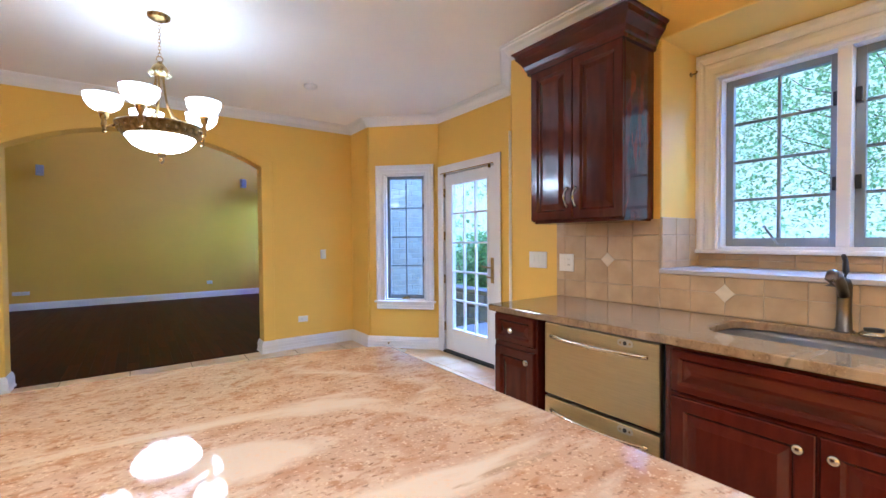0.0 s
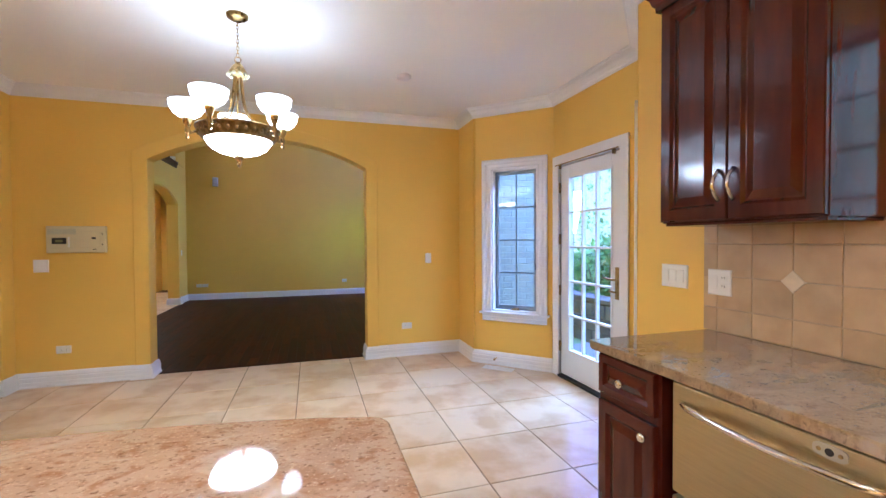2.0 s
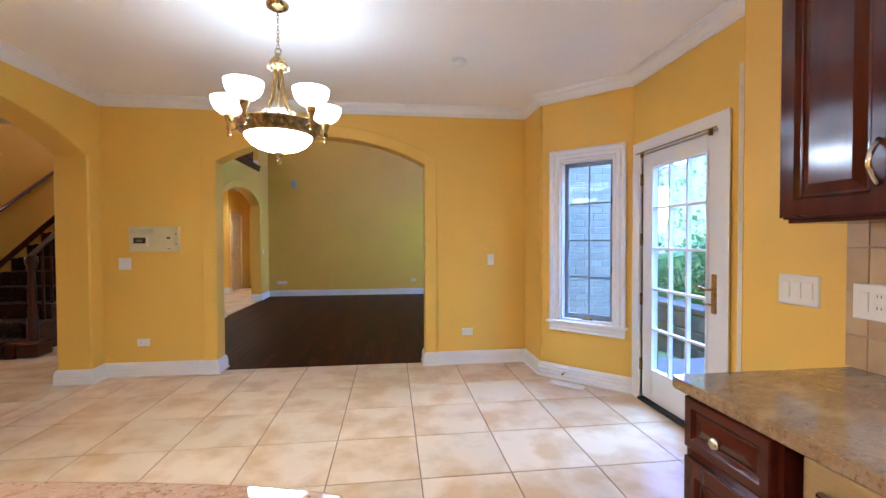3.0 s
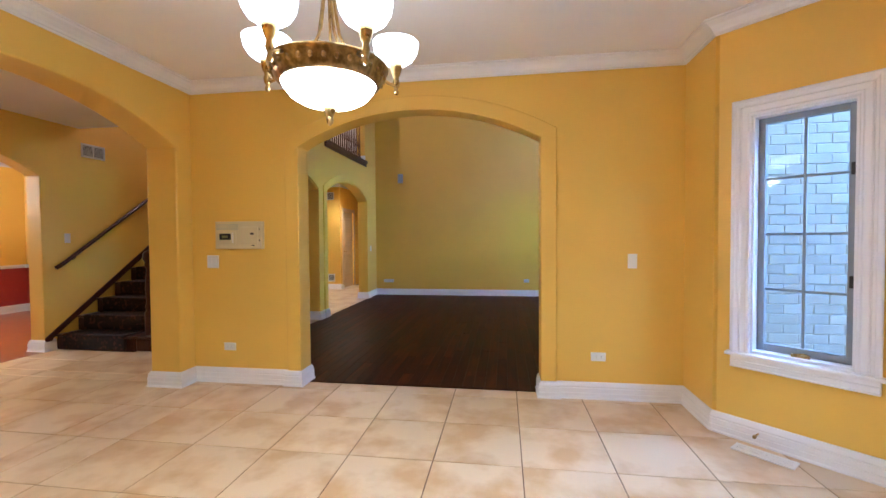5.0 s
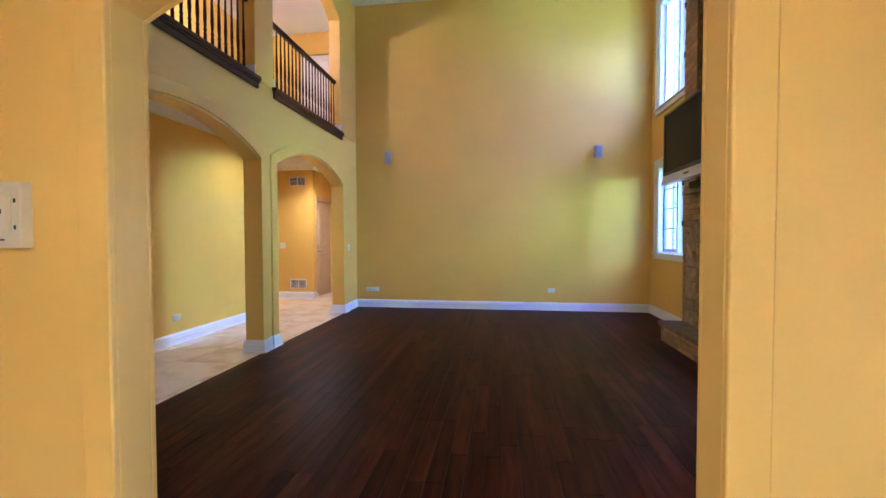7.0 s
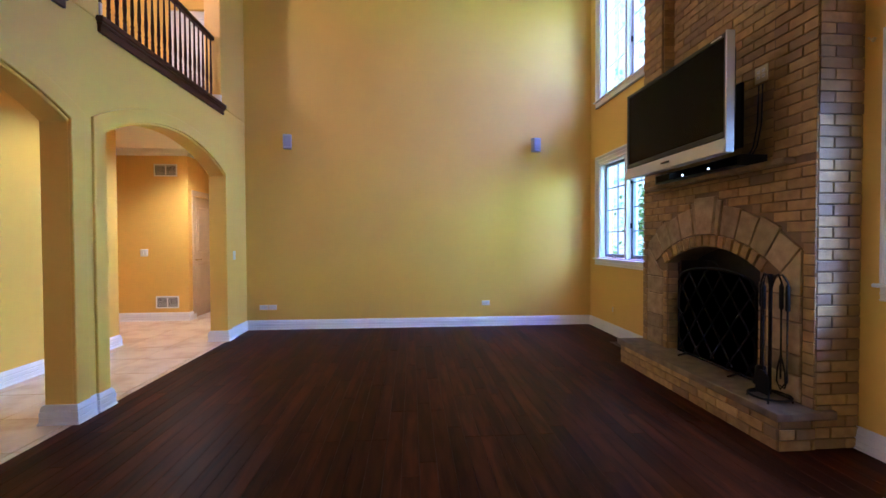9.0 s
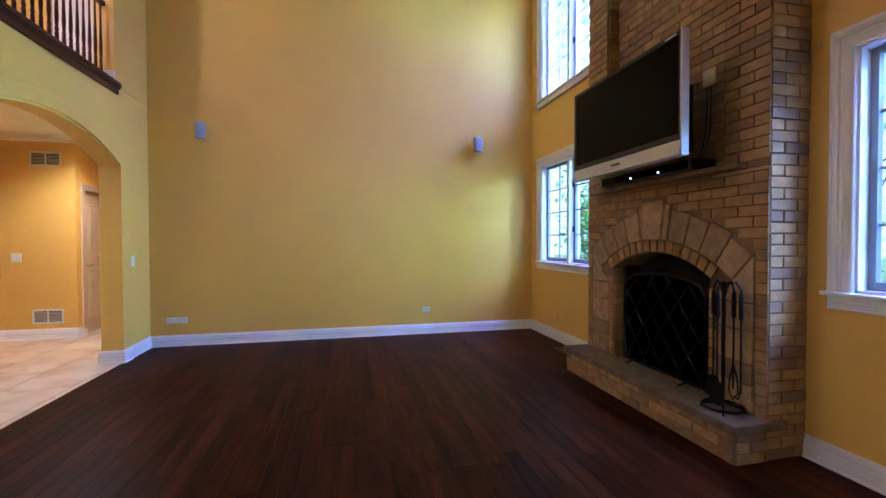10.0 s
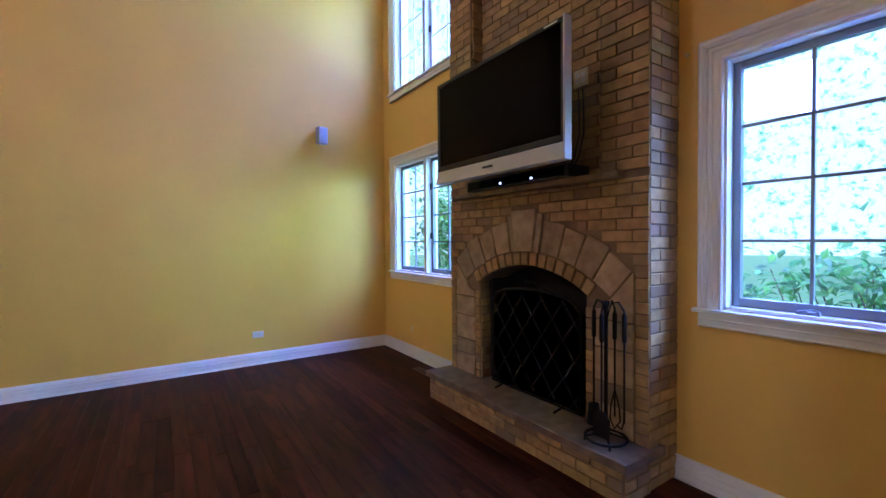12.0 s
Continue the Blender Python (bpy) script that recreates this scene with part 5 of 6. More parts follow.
part("handle", tube([(-0.01, -0.06, 0.835), (-0.03, -0.05, 0.87), (-0.03, 0.05, 0.87), (-0.01, 0.06, 0.835)], 0.006, 8), IRON, fs)
for y in (-0.3, 0.3):
    part("foot", tube([(-0.10, y, 0.006), (0.0, y, 0.03), (0.10, y, 0.006)], 0.007, 8), IRON, fs)

# tools
ft = empty("fireplace_tools", pose(3.27, 8.34, 0.245), "black iron fireplace tools hanging on a round stand", "fireplace tools")
part("base_ring", tube([(0.115 * math.cos(t), 0.115 * math.sin(t), 0.03) for t in [i * math.pi / 14 for i in range(28)]], 0.008, 8, closed=True), IRON, ft, smooth=True)
for k in range(4):
    t = radians(45 + 90 * k)
    part("base_spoke", tube([(0.12 * math.cos(t), 0.12 * math.sin(t), 0.004), (0.11 * math.cos(t), 0.11 * math.sin(t), 0.03), (0.0, 0.0, 0.06)], 0.006, 6), IRON, ft)
part("pole", tube([(0, 0, 0.05), (0, 0, 0.78), (0, 0, 0.82)], [0.011, 0.011, 0.014], 8), IRON, ft, smooth=True)
for s in (-1, 1):
    for q in (0, 1):
        ax = Vector((0.25, s, 0)).normalized() if q == 0 else Vector((s, -0.25, 0)).normalized()
        r1 = 0.09 if q == 0 else 0.055
        hookp = [ax * 0.005 + Vector((0, 0, 0.72)), ax * (r1 * 0.35) + Vector((0, 0, 0.81)), ax * (r1 * 0.8) + Vector((0, 0, 0.82)), ax * (r1 * 1.15) + Vector((0, 0, 0.77)), ax * (r1 * 1.2) + Vector((0, 0, 0.74))]
        part("hook", tube(hookp, 0.006, 8), IRON, ft, smooth=True)
        c0 = ax * (r1 * 1.15)
        nm = ("poker", "shovel", "brush", "tongs")[(s + 1) + q]
        t0 = part(nm, tube([c0 + Vector((0, 0, 0.76)), c0 + Vector((0, 0, 0.74)), c0 + Vector((0, 0, 0.60)), c0 + Vector((0, 0, 0.59))], [0.006, 0.013, 0.013, 0.007], 8), IRON, ft, smooth=True)
        part("shaft", tube([c0 + Vector((0, 0, 0.60)), c0 + Vector((0, 0, 0.14))], 0.0055, 8), IRON, t0)
        if nm == "shovel":
            part("pan", slab([(-0.05, 0.05), (0.05, 0.05), (0.055, 0.16), (0.02, 0.20), (-0.02, 0.20), (-0.055, 0.16)], "x", c0.x - 0.006, 0.008), IRON, t0).location = (0, c0.y, 0)
        elif nm == "brush":
            part("bristles", lathe([(0, 0.20), (0.03, 0.19), (0.045, 0.07), (0, 0.06)], 14, at=c0), IRON, t0, smooth=True)
        elif nm == "tongs":
            part("jaw", tube([c0 + Vector((0, 0, 0.30)), c0 + Vector((0.0, -0.03, 0.2)), c0 + Vector((0, -0.035, 0.12)), c0 + Vector((0, 0, 0.07)), c0 + Vector((0, 0.03, 0.12)), c0 + Vector((0, 0.025, 0.2)), c0 + Vector((0, 0, 0.3))], 0.005, 6), IRON, t0)
        else:
            part("hook_tip", tube([c0 + Vector((0, 0, 0.15)), c0 + Vector((0, 0.015, 0.10)), c0 + Vector((0, 0.05, 0.11))], 0.005, 6), IRON, t0)

# speakers on the far wall
for x in (-0.835, 2.80):
    sp_ = empty("wall_speaker", pose(x, GY1, 2.715), "small grey satellite speaker on a wall bracket", "speaker", "speakers on the far wall")
    part("bracket", tube([(0.02, 0, -0.02), (0.02, -0.05, -0.02)], 0.012, 8), SPEAKER, sp_)
    part("cabinet", panel_bm(0.115, 0.20, 0.09, 0.012, pose(0, -0.045, -0.10, 0, 0, 12), flat=True), SPEAKER, sp_, bevel=0.015, segs=3)
    part("grille", panel_bm(0.09, 0.15, 0.004, 0, pose(0.019, -0.133, -0.07, 0, 0, 12), flat=True), mat("speaker_grille", (0.36, 0.38, 0.42), 0.7, bump=0.3, bscale=400), sp_)

# ceiling fan
fn = empty("ceiling_fan", pose(1.02, 9.55, 4.42), "dark wooden ceiling fan on a long rod", "ceiling fan")
part("rod", tube([(0, 0, 0.05), (0, 0, GZ - 4.42)], 0.012, 10), BRASSD, fn)
part("canopy", lathe([(0, GZ - 4.42 - 0.06), (0.04, GZ - 4.42 - 0.05), (0.065, GZ - 4.42)], 20), BRASSD, fn, smooth=True)
part("motor", lathe([(0, -0.09), (0.06, -0.085), (0.10, -0.05), (0.11, 0.0), (0.09, 0.05), (0.02, 0.07), (0, 0.07)], 24), BRASSD, fn, smooth=True)
for k in range(5):
    part("blade", boxes(((0.16, -0.06, -0.006), (0.66, 0.06, 0.004))), RAILWOOD, fn, bevel=0.01).matrix_basis = pose(0, 0, -0.02, 9, 0, 92 + 72 * k)
    part("blade_iron", boxes(((0.08, -0.02, -0.006), (0.20, 0.02, 0.002))), BRASSD, fn).matrix_basis = pose(0, 0, -0.012, 0, 0, 92 + 72 * k)

# ---- gallery ----
BAL = [(0.016, 0), (0.016, 0.16), (0.011, 0.17), (0.018, 0.19), (0.012, 0.21), (0.017, 0.30), (0.010, 0.55), (0.009, 0.80)]
for a, b in GA:
    a, b = a - 0.02, b - 0.06
    g = empty("balustrade", pose(GX0 - 0.10, (a + b) / 2, 2.99), "dark wooden gallery railing with turned balusters", "railing", "gallery railings")
    half = (b - a) / 2
    part("sill", boxes(((-0.11, -half - 0.04, -0.01), (0.15, half + 0.04, 0.035)), ((0.10, -half - 0.03, -0.09), (0.125, half + 0.03, -0.01)), ((0.10, -half - 0.035, -0.035), (0.138, half + 0.035, -0.01))), RAILWOOD, g, "dark wooden ledge", bevel=0.006)
    part("handrail", boxes(((-0.03, -half, 0.825), (0.03, half, 0.88))), RAILWOOD, g, bevel=0.014, segs=3)
    n = int(2 * half / 0.098)
    me0 = None
    for k in range(n):
        y = -half + 2 * half * (k + 0.5) / n
        if me0 is None:
            o = part("baluster", lathe([(r, 0.035 + z) for r, z in BAL], 8), RAILWOOD, g, smooth=True)
            me0 = o.data
        else:
            o = new("baluster", me0)
            o.parent = g
        o.location = (0, y, 0)
    for s in (-1, 1):
        part("end_block", boxes(((-0.06, s * (half - 0.012) - 0.012, 0.036), (0.105, s * (half - 0.012) + 0.012, 0.15))), WHITE, g, "white base block")

# ---- stair hall ----
sx0, sx1 = SXW + 0.004, -2.80
stair = empty("staircase", pose(-3.3, 6.8, 0), "dark carpeted wooden staircase climbing along the wall", "staircase")
under(part("carcass", slab([(6.78 + 0.265 * 0, 0)] + [q for k in range(15) for q in ((6.80 + 0.265 * k, 0.186 * (k + 1) - 0.03), (6.80 + 0.265 * (k + 1), 0.186 * (k + 1) - 0.03))] + [(10.8, 2.75), (10.8, 0)], "x", sx0, sx1 - sx0), RAILWOOD), stair)
for k in range(15):
    y0, z1 = 6.80 + 0.265 * k, 0.186 * (k + 1)
    ext = 0.22 if k == 0 else 0.0
    under(part("tread", boxes(((sx0, y0 - 0.03, z1 - 0.03), (sx1 + 0.03 + ext, y0 + 0.265, z1 - 0.002))), RAILWOOD, None, bevel=0.012), stair)
    under(part("carpet_runner", boxes(((sx0 + 0.12, y0 - 0.042, z1 - 0.17), (sx1 - 0.10, y0 - 0.006, z1 - 0.02)), ((sx0 + 0.12, y0 - 0.045, z1 - 0.03), (sx1 - 0.10, y0 + 0.265, z1 + 0.012))), CARPET, None, "dark patterned carpet", bevel=0.012), stair)
    if k == 0:
        under(part("riser_end", boxes(((sx1, y0 - 0.005, 0), (sx1 + 0.22, y0 + 0.26, z1 - 0.03))), RAILWOOD, None, bevel=0.03), stair)
    elif y0 < 8.1:
        for dy in (0.05, 0.18):
            zt = 1.02 + (y0 + dy - 6.80) * 0.7
            under(part("baluster", lathe([(0.016, z1), (0.016, z1 + 0.12), (0.011, z1 + 0.14), (0.017, z1 + 0.2), (0.010, zt)], 8, at=(sx1 - 0.02, y0 + dy, 0)), RAILWOOD, None, smooth=True), stair)
nx, ny = sx1 + 0.10, 6.92
under(part("newel_post", lathe([(0.055, 0.18), (0.055, 0.45), (0.035, 0.48), (0.05, 0.52), (0.035, 0.58), (0.045, 0.75), (0.030, 0.98), (0.05, 1.02), (0.045, 1.06), (0.065, 1.10), (0.06, 1.17), (0.03, 1.20), (0, 1.21)], 16, at=(nx, ny, 0)), RAILWOOD, None, "turned wooden newel post", smooth=True), stair)
under(part("handrail", tube([(nx, ny, 1.06), (sx1 - 0.02, 7.1, 1.20), (sx1 - 0.02, 8.2, 1.98)], 0.03, 10), RAILWOOD, None, smooth=True), stair)
under(part("skirt", slab([(6.66, 0.0), (6.74, 0.0), (6.74, 0.14), (10.8, 2.98), (10.8, 3.12), (6.66, 0.16)], "x", SXW + 0.001, 0.014), RAILWOOD, None, "dark wooden skirt board"), stair)
wr = empty("wall_handrail", pose(SXW, 6.8, 1.0), "dark wooden handrail on the stair wall", "handrail")
under(part("rail", tube([(SXW + 0.07, 6.76, 1.0), (SXW + 0.07, 6.84, 1.045), (SXW + 0.07, 10.6, 3.68)], 0.024, 10), RAILWOOD, None, smooth=True), wr)
for y in (7.0, 8.4, 9.8):
    z = 1.045 + (y - 6.84) * 0.7
    under(part("bracket", tube([(SXW, y, z - 0.07), (SXW + 0.05, y, z - 0.06), (SXW + 0.07, y, z - 0.02)], 0.007, 6), BRASSD), wr)
tagged(part("wall_stair_side", slab([(8.2, 0), (8.2, 1.0), (8.2, CZ), (6.9, CZ), (6.9, CZ + 0.01), (8.21, CZ + 0.01), (8.21, 0)], "x", HX - 0.117, 0.114), YELLOW), "plain stair side wall", "wall", kind="structure")

# dining room lamp
dl_ = empty("pendant_lamp", pose(-6.2, 6.72, 0), "white glass pendant lamp in the dining room", "lamp")
part("glass_bowl", lathe([(0, 1.72), (0.12, 1.76), (0.2, 1.86), (0.22, 1.9), (0.19, 1.9), (0.11, 1.79), (0, 1.76)], 24), CUPG, dl_, smooth=True)
part("rod", tube([(0, 0, 1.76), (0, 0, CZ)], 0.01, 8), BRASS, dl_)

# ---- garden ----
# self-glowing sheet: daylight on far leaves and sky is painted into its emission
bd_ = bpy.data.materials.new("glowing_distance")
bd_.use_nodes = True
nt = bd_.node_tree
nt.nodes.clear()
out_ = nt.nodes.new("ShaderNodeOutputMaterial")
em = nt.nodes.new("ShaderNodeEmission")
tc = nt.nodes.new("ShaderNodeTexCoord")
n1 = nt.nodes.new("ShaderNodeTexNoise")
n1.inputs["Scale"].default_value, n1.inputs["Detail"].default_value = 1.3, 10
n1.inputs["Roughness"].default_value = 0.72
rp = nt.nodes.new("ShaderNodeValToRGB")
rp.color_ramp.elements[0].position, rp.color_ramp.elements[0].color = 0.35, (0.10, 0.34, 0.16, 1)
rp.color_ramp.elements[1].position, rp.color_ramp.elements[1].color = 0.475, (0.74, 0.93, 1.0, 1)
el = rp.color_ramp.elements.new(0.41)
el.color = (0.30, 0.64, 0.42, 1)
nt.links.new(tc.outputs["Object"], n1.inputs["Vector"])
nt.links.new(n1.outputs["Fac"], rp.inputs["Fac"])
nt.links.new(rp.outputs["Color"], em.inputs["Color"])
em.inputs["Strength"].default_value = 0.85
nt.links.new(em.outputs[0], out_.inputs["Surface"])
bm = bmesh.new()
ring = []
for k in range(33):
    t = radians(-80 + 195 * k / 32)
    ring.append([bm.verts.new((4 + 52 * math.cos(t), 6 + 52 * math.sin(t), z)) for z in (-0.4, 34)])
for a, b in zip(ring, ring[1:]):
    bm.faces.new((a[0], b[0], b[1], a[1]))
tagged(part("backdrop", bm, bd_), "glowing backdrop sheet painted with bright leaves and sky", "backdrop", kind="structure")


def leaves(center, radii, count, size, seed, gaps=0.25, shell=0.55):
    rnd = random.Random(seed)
    verts, faces = [], []
    clumps = [Vector((rnd.gauss(0, 0.5), rnd.gauss(0, 0.5), rnd.gauss(0, 0.5))) for _ in range(14)]
    for _ in range(count):
        c = rnd.choice(clumps)
        p = c + Vector((rnd.gauss(0, 1), rnd.gauss(0, 1), rnd.gauss(0, 1))) * 0.24
        p = Vector((p.x * radii[0], p.y * radii[1], p.z * radii[2])) + Vector(center)
        d = Vector((rnd.gauss(0, 1), rnd.gauss(0, 1), rnd.gauss(0, 0.6))).normalized()
        s = d.cross(Vector((rnd.gauss(0, 0.4), rnd.gauss(0, 0.4), 1))).normalized()
        n = s.cross(d)
        L = size * rnd.uniform(0.6, 1.3)
        i = len(verts)
        verts += [p, p + d * L * 0.5 + s * L * 0.28 + n * L * 0.08, p + d * L, p + d * L * 0.5 - s * L * 0.28 + n * L * 0.08]
        faces += [(i, i + 1, i + 2), (i, i + 2, i + 3)]
    me = bpy.data.meshes.new("crown")
    me.from_pydata([tuple(v) for v in verts], [], faces)
    return me


def tree(x, y, h, spread, seed):
    rnd = random.Random(seed)
    e = empty("tree", pose(x, y, -0.35), "leafy broadleaf tree in the garden", "tree", "garden trees")
    bm = tube([(0, 0, 0), (0.05, 0.02, h * 0.3), (-0.04, 0.05, h * 0.6), (0.03, 0, h * 0.9)], [0.12, 0.09, 0.05, 0.02], 10)
    for k in range(7):
        t, z = rnd.uniform(0, 6.28), h * rnd.uniform(0.28, 0.75)
        r = spread * rnd.uniform(0.4, 0.75)
        tube([(0, 0, z), (0.5 * r * math.cos(t), 0.5 * r * math.sin(t), z + 0.25 * r), (r * math.cos(t), r * math.sin(t), z + 0.7 * r)], [0.03, 0.02, 0.008], 6, bm)
    part("trunk", bm, BARK, e, smooth=True)
    me = leaves((0, 0, h * 0.58), (spread, spread, h * 0.42), 2400 if y > 8 else 9000, 0.16, seed)
    me.materials.append(LEAF)
    cr = new("crown", me)
    cr.parent = e


for i, (x, y, h, s) in enumerate(((19.5, 2.6, 9.5, 4.0), (20.0, -4.2, 10.0, 4.2), (21.5, 5.0, 10.0, 4.0), (16.0, 15.5, 8.0, 3.0), (11.8, 18.5, 6.5, 2.4))):
    tree(x, y, h, s, 11 + i)
for i, (x, y, z, rx, ry, rz, n, s) in enumerate(((6.6, 7.6, 0.62, 0.7, 1.2, 0.5, 3600, 0.13), (6.4, 9.4, 0.45, 0.7, 1.0, 0.38, 2600, 0.13), (7.6, 5.6, 0.9, 0.8, 1.2, 0.8, 4200, 0.12), (6.6, 14.8, 1.5, 0.9, 1.4, 1.5, 2600, 0.16))):
    e = empty("shrub", pose(x, y, -0.35), "dense broad-leaved garden shrub", "shrub", "garden shrubs")
    me = leaves((0, 0, z + 0.35), (rx, ry, rz), n, s, 50 + i)
    me.materials.append(HOSTA)
    o = new("leaves", me)
    o.parent = e
    rnd = random.Random(i)
    bm = bmesh.new()
    for k in range(26):
        t, q = rnd.uniform(0, 6.28), rnd.uniform(0.3, 1.0)
        tube([(0.15 * math.cos(t), 0.15 * math.sin(t), 0), (0.5 * q * rx * math.cos(t), 0.7 * q * ry * math.sin(t), z), (0.6 * q * rx * math.cos(t) + rnd.gauss(0, 0.05), 1.0 * q * ry * math.sin(t) + rnd.gauss(0, 0.08), z + rz * rnd.uniform(0.5, 1.3) + 0.2)], [0.02, 0.010, 0.006], 5, bm)
    part("stems", bm, BARK, e)
tagged(part("pavement", boxes(((3.76, 0.0, -0.32), (5.5, 6.0, -0.06))), PATIO), "grey stone patio outside the garden door", "pavement", kind="structure")
gw = tagged(part("garden_wall", boxes(((5.56, 4.4, -0.32), (5.84, 11.0, 0.36))), MORTAR), "low grey block retaining wall with a flat cap", "garden wall", kind="structure")

# ---- pieces ----
PIECES = {}


def piece(w, h, t, material, ch=0.003):
    """A flat piece with softened front edges: w across (x), h up (z), front at -t in y, centred in x and z."""
    key = (round(w, 3), round(h, 3), round(t, 3), material.name)
    if key in PIECES:
        return PIECES[key]
    bm = bmesh.new()
    rings = []
    for i, y in ((0, 0), (0, -t + ch), (ch, -t)):
        rings.append([bm.verts.new((sx * (w / 2 - i), y, sz * (h / 2 - i))) for sx, sz in ((-1, -1), (1, -1), (1, 1), (-1, 1))])
    for a, b in zip(rings, rings[1:]):
        for k in range(4):
            bm.faces.new((a[k], a[(k + 1) % 4], b[(k + 1) % 4], b[k]))
    bm.faces.new(rings[-1])
    me = bpy.data.meshes.new("piece")
    bmesh.ops.recalc_face_normals(bm, faces=bm.faces[:])
    bm.to_mesh(me)
    bm.free()
    me.materials.append(material)
    PIECES[key] = me
    return me


def lay(name, me, parent, m):
    o = new(name, me)
    o.parent = parent
    o.matrix_parent_inverse = parent.matrix_world.inverted()
    o.matrix_basis = m
    return o


rnd = random.Random(5)
# floor tiles
TP, TX, TY = 0.5275, 0.082, 5.345
regions = [(-1.31, -1.2, 3.72, 6.05), (SXW, -1.0, -1.31, 6.05), (SXW, 6.05, GX0 + 0.006, 14.0), (-5.1, 11.3, SXW, 12.94)]
for rx0, ry0, rx1, ry1 in regions:
    i0, i1 = math.floor((rx0 - TX) / TP), math.ceil((rx1 - TX) / TP)
    j0, j1 = math.floor((ry0 - TY) / TP), math.ceil((ry1 - TY) / TP)
    for i in range(i0, i1):
        for j in range(j0, j1):
            x0, x1 = max(rx0, TX + i * TP), min(rx1, TX + (i + 1) * TP)
            y0, y1 = max(ry0, TY + j * TP), min(ry1, TY + (j + 1) * TP)
            g = 0.0032
            w, h = x1 - x0 - 2 * g, y1 - y0 - 2 * g
            if w < 0.03 or h < 0.02:
                continue
            lay("tile", piece(w, h, 0.004, TILE, 0.002), floor_tiled, pose((x0 + x1) / 2, (y0 + y1) / 2, -0.004 + rnd.uniform(-0.0004, 0.0004), -90))
# planks
PW = 0.1
nrow = int(round((GX1 + 0.02 - (GX0 + 0.012)) / PW))
PW = (GX1 + 0.02 - (GX0 + 0.012)) / nrow
tagged(part("threshold_board", boxes(((AX0, 6.056, -0.004), (AX1, 6.10, 0.003))), PLANK, bevel=0.002), "dark wooden threshold strip", "threshold", kind="structure")
for r in range(nrow):
    x = GX0 + 0.012 + PW * (r + 0.5)
    y = 6.10 if AX0 < x < AX1 else 6.06
    first = True
    while y < GY1 - 0.02:
        L = rnd.choice((0.75, 0.9, 1.05, 1.2, 1.5))
        if first:
            L = rnd.choice((0.3, 0.6, 0.9, 1.2))
            first = False
        L = min(L, GY1 - y)
        lay("plank", piece(PW - 0.0014, round(L, 2) - 0.0014, 0.004, PLANK, 0.0012), floor_wood, pose(x, y + L / 2, -0.004, -90))
        y += L
# backsplash
bs = tagged(part("backsplash", boxes(((KX - 0.005, NY1, TOP), (KX, 2.66, 1.412)), ((KX - 0.005, -0.3, TOP), (KX, NY1, NZ0 - 0.02)), ((KX - 0.004, NY1 - 0.005, NZ0 + 0.004), (NX, NY1, 1.422)), ((NX - 0.005, NY0, NZ0 + 0.004), (NX, NY1 - 0.005, KWZ0 - 0.024))), BSGROUT), "beige square wall tiles with small cream diamonds", "backsplash", kind="structure")
BP, BY, BZP, BZ = 0.161, 2.266, 0.147, 1.175


def tile_field(u0, u1, z0, z1, uref, place, skip=None):
    for i in range(math.floor((u0 - uref) / BP), math.ceil((u1 - uref) / BP)):
        for j in range(math.floor((z0 - BZ) / BZP), math.ceil((z1 - BZ) / BZP)):
            a0, a1 = max(u0, uref + i * BP), min(u1, uref + (i + 1) * BP)
            b0, b1 = max(z0, BZ + j * BZP), min(z1, BZ + (j + 1) * BZP)
            if a1 - a0 < 0.012 or b1 - b0 < 0.012:
                continue
            lay("tile", piece(a1 - a0 - 0.0035, b1 - b0 - 0.0035, 0.004, BSTILE, 0.002), bs, place((a0 + a1) / 2, (b0 + b1) / 2))


tile_field(NY1 + 0.001, 2.66, TOP, 1.412, BY, lambda u, z: F(KX - 0.005, u, z))
tile_field(-0.3, NY1, TOP, NZ0 - 0.021, BY, lambda u, z: F(KX - 0.005, u, z))
tile_field(KX, NX - 0.001, NZ0 + 0.004, 1.422, KX, lambda u, z: pose(u, NY1 - 0.005, z))
tile_field(NY0, NY1 - 0.006, NZ0 + 0.004, KWZ0 - 0.024, BY, lambda u, z: F(NX - 0.005, u, z))
for y, z in ((BY, BZ), (BY - 4 * BP, BZ - BZP), (BY - 8 * BP, BZ - BZP)):
    lay("diamond_tile", piece(0.066, 0.066, 0.009, DIAMOND, 0.003), bs, F(KX - 0.002, y, z) @ pose(0, 0, 0, 0, 45, 0))

# fireplace bricks
BH, BL = 0.0682, 0.206
rest = bmesh.new()


def brick(u0, u1, z0, z1, place, host, stuff):
    w, h = u1 - u0 - 0.0075, z1 - z0 - 0.0075
    if w < 0.02 or h < 0.02:
        return
    m = place((u0 + u1) / 2, (z0 + z1) / 2) @ pose(0, -rnd.uniform(0, 0.003), 0)
    if stuff:
        cube(rest, (-w / 2, -0.012, -h / 2), (w / 2, 0, h / 2), m)
    else:
        lay("brick", piece(round(w, 3), h, 0.009, BRICK, 0.003), host, m)


def courses(u0, u1, z0, z1, place, host, hole=None, stuff_above=3.05, force=False):
    k = 0
    z = z0
    while z < z1 - 0.02:
        zt = min(z + BH, z1)
        u = u0 - (BL / 2 if k % 2 else 0)
        while u < u1:
            a, b = max(u, u0), min(u + BL, u1)
            spans = [(a, b)]
            if hole:
                h0 = hole((z + zt) / 2)
                if h0 > 0:
                    spans = [(a, min(b, FC - h0)), (max(a, FC + h0), b)]
            for p0, p1 in spans:
                if p1 - p0 > 0.03:
                    brick(p0, p1, z, zt, place, host, force or z > stuff_above)
            u += BL
        z += BH
        k += 1


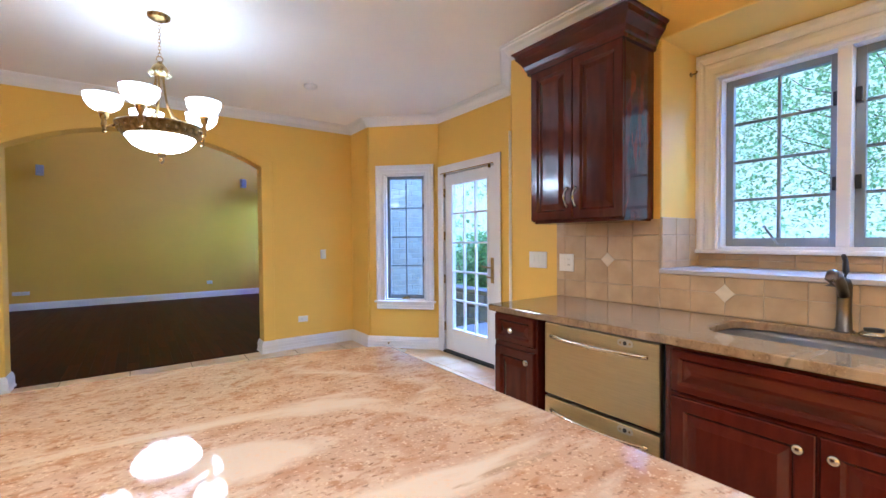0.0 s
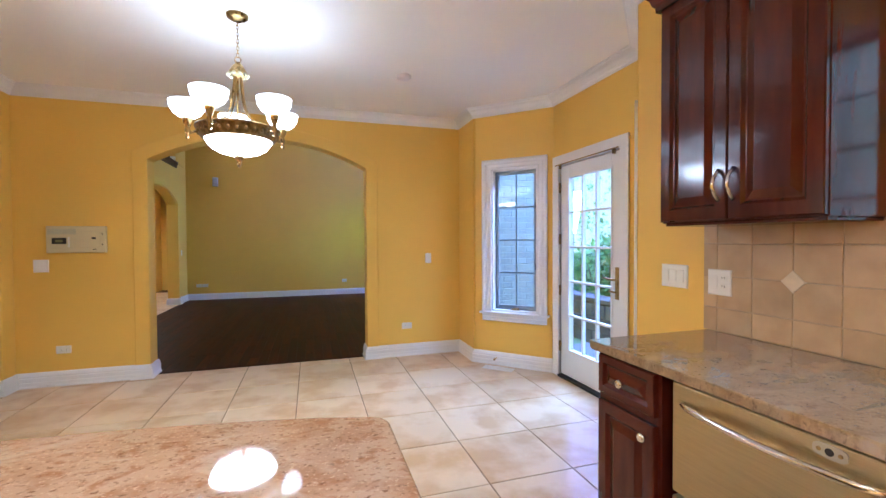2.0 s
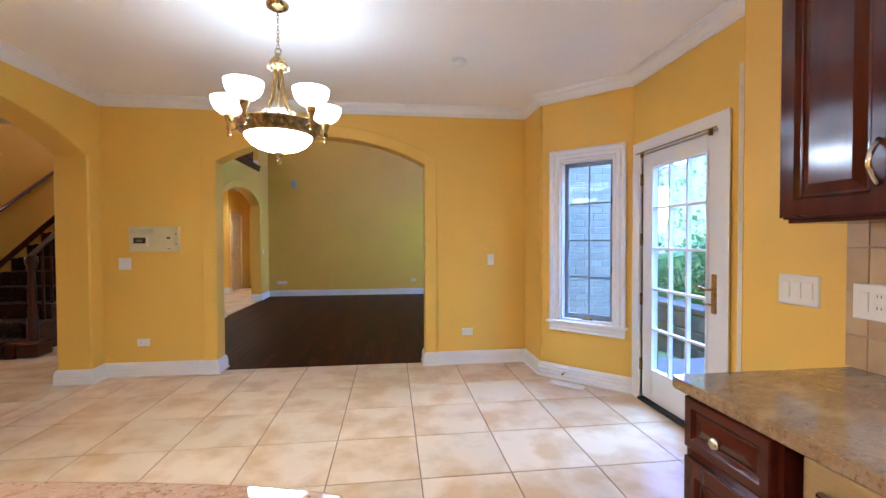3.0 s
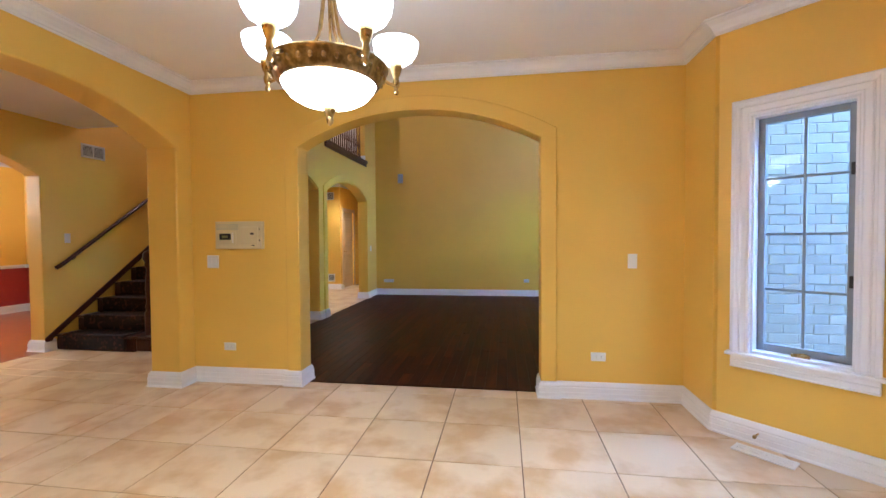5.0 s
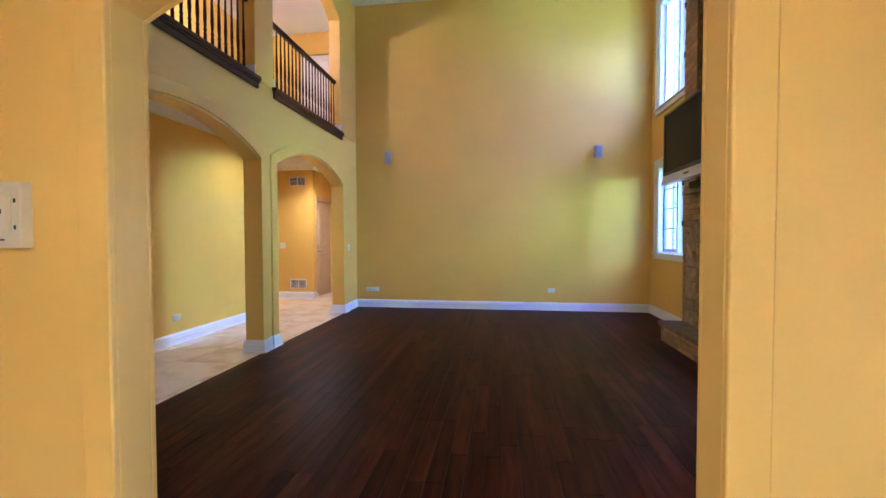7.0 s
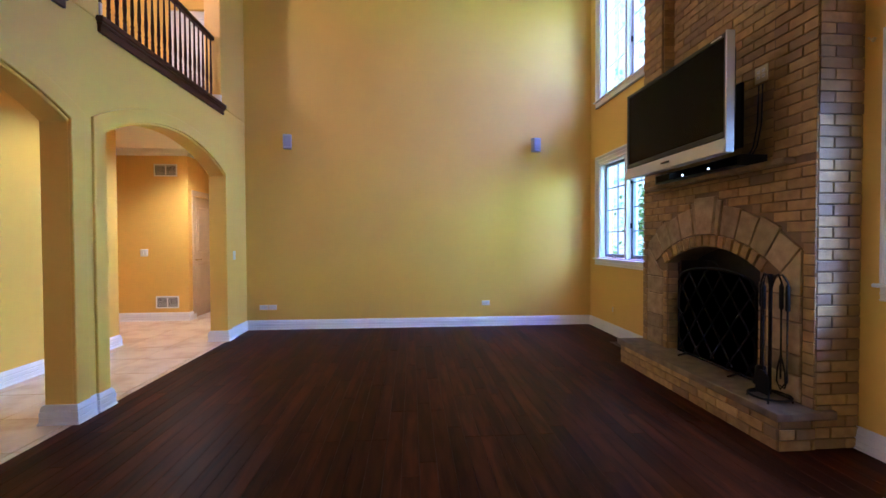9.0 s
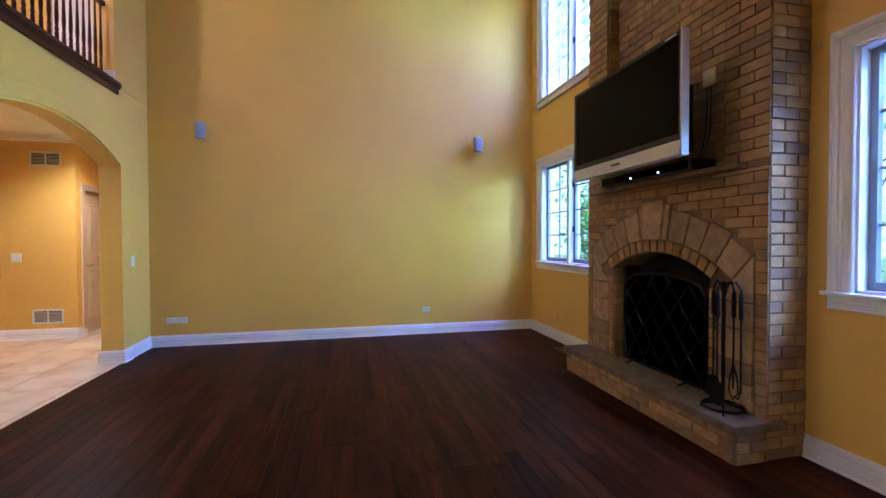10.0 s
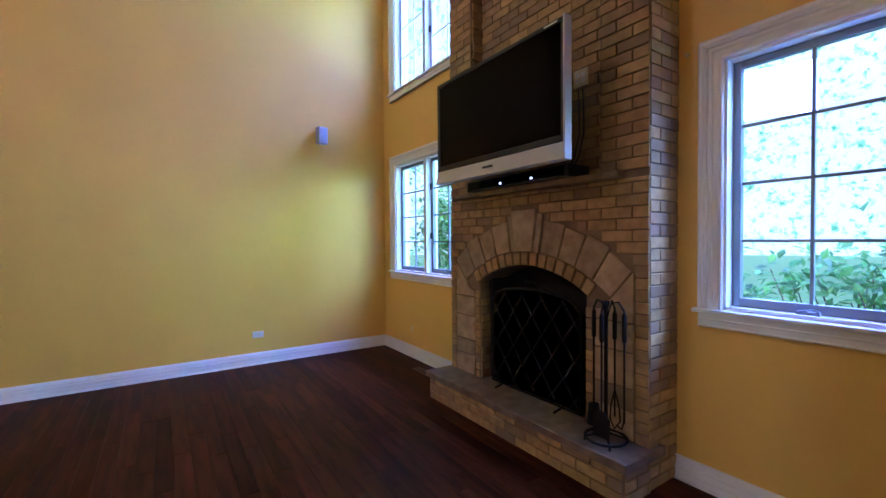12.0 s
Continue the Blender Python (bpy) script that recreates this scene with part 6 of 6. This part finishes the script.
def hole(z):
    if z < 1.254:
        return 0.875
    q = 1.352 ** 2 - (z - RC) ** 2
    w = math.sqrt(q) if q > 0 else 0
    return max(w, 0.10 + 0.10 * (z - 1.3) if z < 1.66 else 0)


core = [o for o in fp.children if o.name.startswith("core")][0]
ucore = [o for o in fp.children if o.name.startswith("upper_core")][0]
front = lambda u, z: F(FX, u, z)
courses(FY0 - 0.012, FY1 + 0.012, 0.245, 1.775, front, core, hole)
courses(FY0 - 0.012, RY0, 1.815, GZ, front, ucore, stuff_above=2.9)
courses(RY1, FY1 + 0.012, 1.815, GZ, front, ucore, stuff_above=2.0)
courses(RY0, RY1, 1.815, GZ, lambda u, z: F(RX, u, z), ucore, stuff_above=2.75)
courses(FX, GX1, 0.0, GZ, lambda u, z: pose(u, FY0, z), core, stuff_above=2.0)
courses(FX, RX, 1.815, GZ, lambda u, z: pose(u, RY1, z), ucore, stuff_above=0)
courses(FX, GX1, 0.245, GZ, lambda u, z: pose(u, FY1, z, 0, 0, 180), core, force=True)
courses(FX, FX + 0.12, 0.245, 1.02, lambda u, z: pose(u, FC + 0.54, z), core)
courses(8.15, 10.08, 0.0, 0.19, lambda u, z: F(3.16, u, z), hearth)
courses(3.16, FX, 0.0, 0.19, lambda u, z: pose(u, 8.15, z), hearth)
ob = under(part("brickwork", rest, BRICKS, None, "joined higher brick courses"), fp)
tagged(ob, kind="stuff")
# jambs: a narrow brick strip and limestone blocks
for s in (-1, 1):
    z = 0.245
    while z < 0.98:
        lay("jamb_brick", piece(0.052, BH - 0.0085, 0.014, BRICK, 0.003), core, front(FC + s * 0.568, z + BH / 2))
        z += BH
    cuts = (0.25, 0.42, 0.55, 0.76, 0.93)
    for z0, z1 in zip(cuts, cuts[1:]):
        lay("jamb_stone", piece(0.262, z1 - z0 - 0.01, 0.016, STONE, 0.005), core, front(FC + s * 0.736, (z0 + z1) / 2))
    pts = [(FC + s * 0.603, 0.936), (FC + s * 0.868, 0.936), (FC + s * 0.868, 1.228), (FC + s * 0.672, 1.006), (FC + s * 0.603, 0.985)]
    under(part("jamb_stone", slab(pts, "x", FX - 0.016, 0.03), STONE, None, bevel=0.005), fp)
# arch rings
for k in range(15):
    t = radians(-32.5 + 65 * k / 14)
    r = R0 + 0.052
    m = front(FC + r * math.sin(t), RC + r * math.cos(t)) @ pose(0, 0, 0, 0, -math.degrees(t), 0)
    lay("arch_brick", piece(0.066, 0.095, 0.018, BRICK, 0.004), core, m)
stones = [(q * a, b) for q in (-1, 1) for a, b in ((12.4, 8.4), (20.5, 7.8), (28.5, 8.2), (36.8, 8.4))]
for tdeg, wdeg in stones:
    t0, t1 = radians(tdeg - wdeg / 2 + 0.2), radians(tdeg + wdeg / 2 - 0.2)
    ro = 1.335 + rnd.uniform(-0.02, 0.015)
    pts = [(FC + r * math.sin(t), RC + r * math.cos(t)) for r, t in ((1.10, t0), (1.10, t1), (ro, t1), (ro, t0))]
    under(part("voussoir", slab(pts, "x", FX - 0.016, 0.03), STONE, bevel=0.006), core)
under(part("keystone", slab([(FC - 0.085, 1.335), (FC + 0.085, 1.335), (FC + 0.125, 1.64), (FC - 0.125, 1.64)], "x", FX - 0.035, 0.05), STONE, None, "tapered limestone keystone", bevel=0.006), fp)
for s in (-1, 1):
    under(part("keystone_cheek", slab([(FC + s * 0.092, 1.335), (FC + s * 0.135, 1.325), (FC + s * 0.18, 1.60), (FC + s * 0.132, 1.61)], "x", FX - 0.02, 0.035), STONE, None, bevel=0.004), fp)

# pale brick of the garden front
xb = tagged(part("wall_outside", boxes(((3.16, 5.75, -0.4), (4.25, 5.94, 3.2))), EXTMORT), "pale brick outside wall", "wall", kind="structure")
z, k = -0.1, 0
while z < 2.6:
    u = 3.17 - (0.10 if k % 2 else 0)
    while u < 4.25:
        a, b = max(u, 3.17), min(u + 0.20, 4.25)
        if b - a > 0.04:
            lay("brick", piece(round(b - a - 0.006, 3), 0.0665, 0.004, EXTBRICK, 0.003), xb, pose((a + b) / 2, 5.75 - rnd.uniform(0, 0.004), z + 0.036))
        u += 0.20
    z += 0.072
    k += 1
# garden wall blocks
for j in range(3):
    for k in range(22):
        y = 4.4 + 0.3 * k + (0.15 if j % 2 else 0)
        if y + 0.3 < 11.1:
            lay("block", piece(0.288, 0.208, 0.05, GBLOCK, 0.012), gw, F(5.56 - rnd.uniform(0, 0.012), y + 0.15, -0.21 + 0.22 * j))
for k in range(11):
    lay("cap_stone", piece(0.59, 0.34, 0.06, PATIO, 0.01), gw, pose(5.68, 4.7 + 0.6 * k, 0.36, -90) @ pose(0, 0, 0, 0, 90, 0))
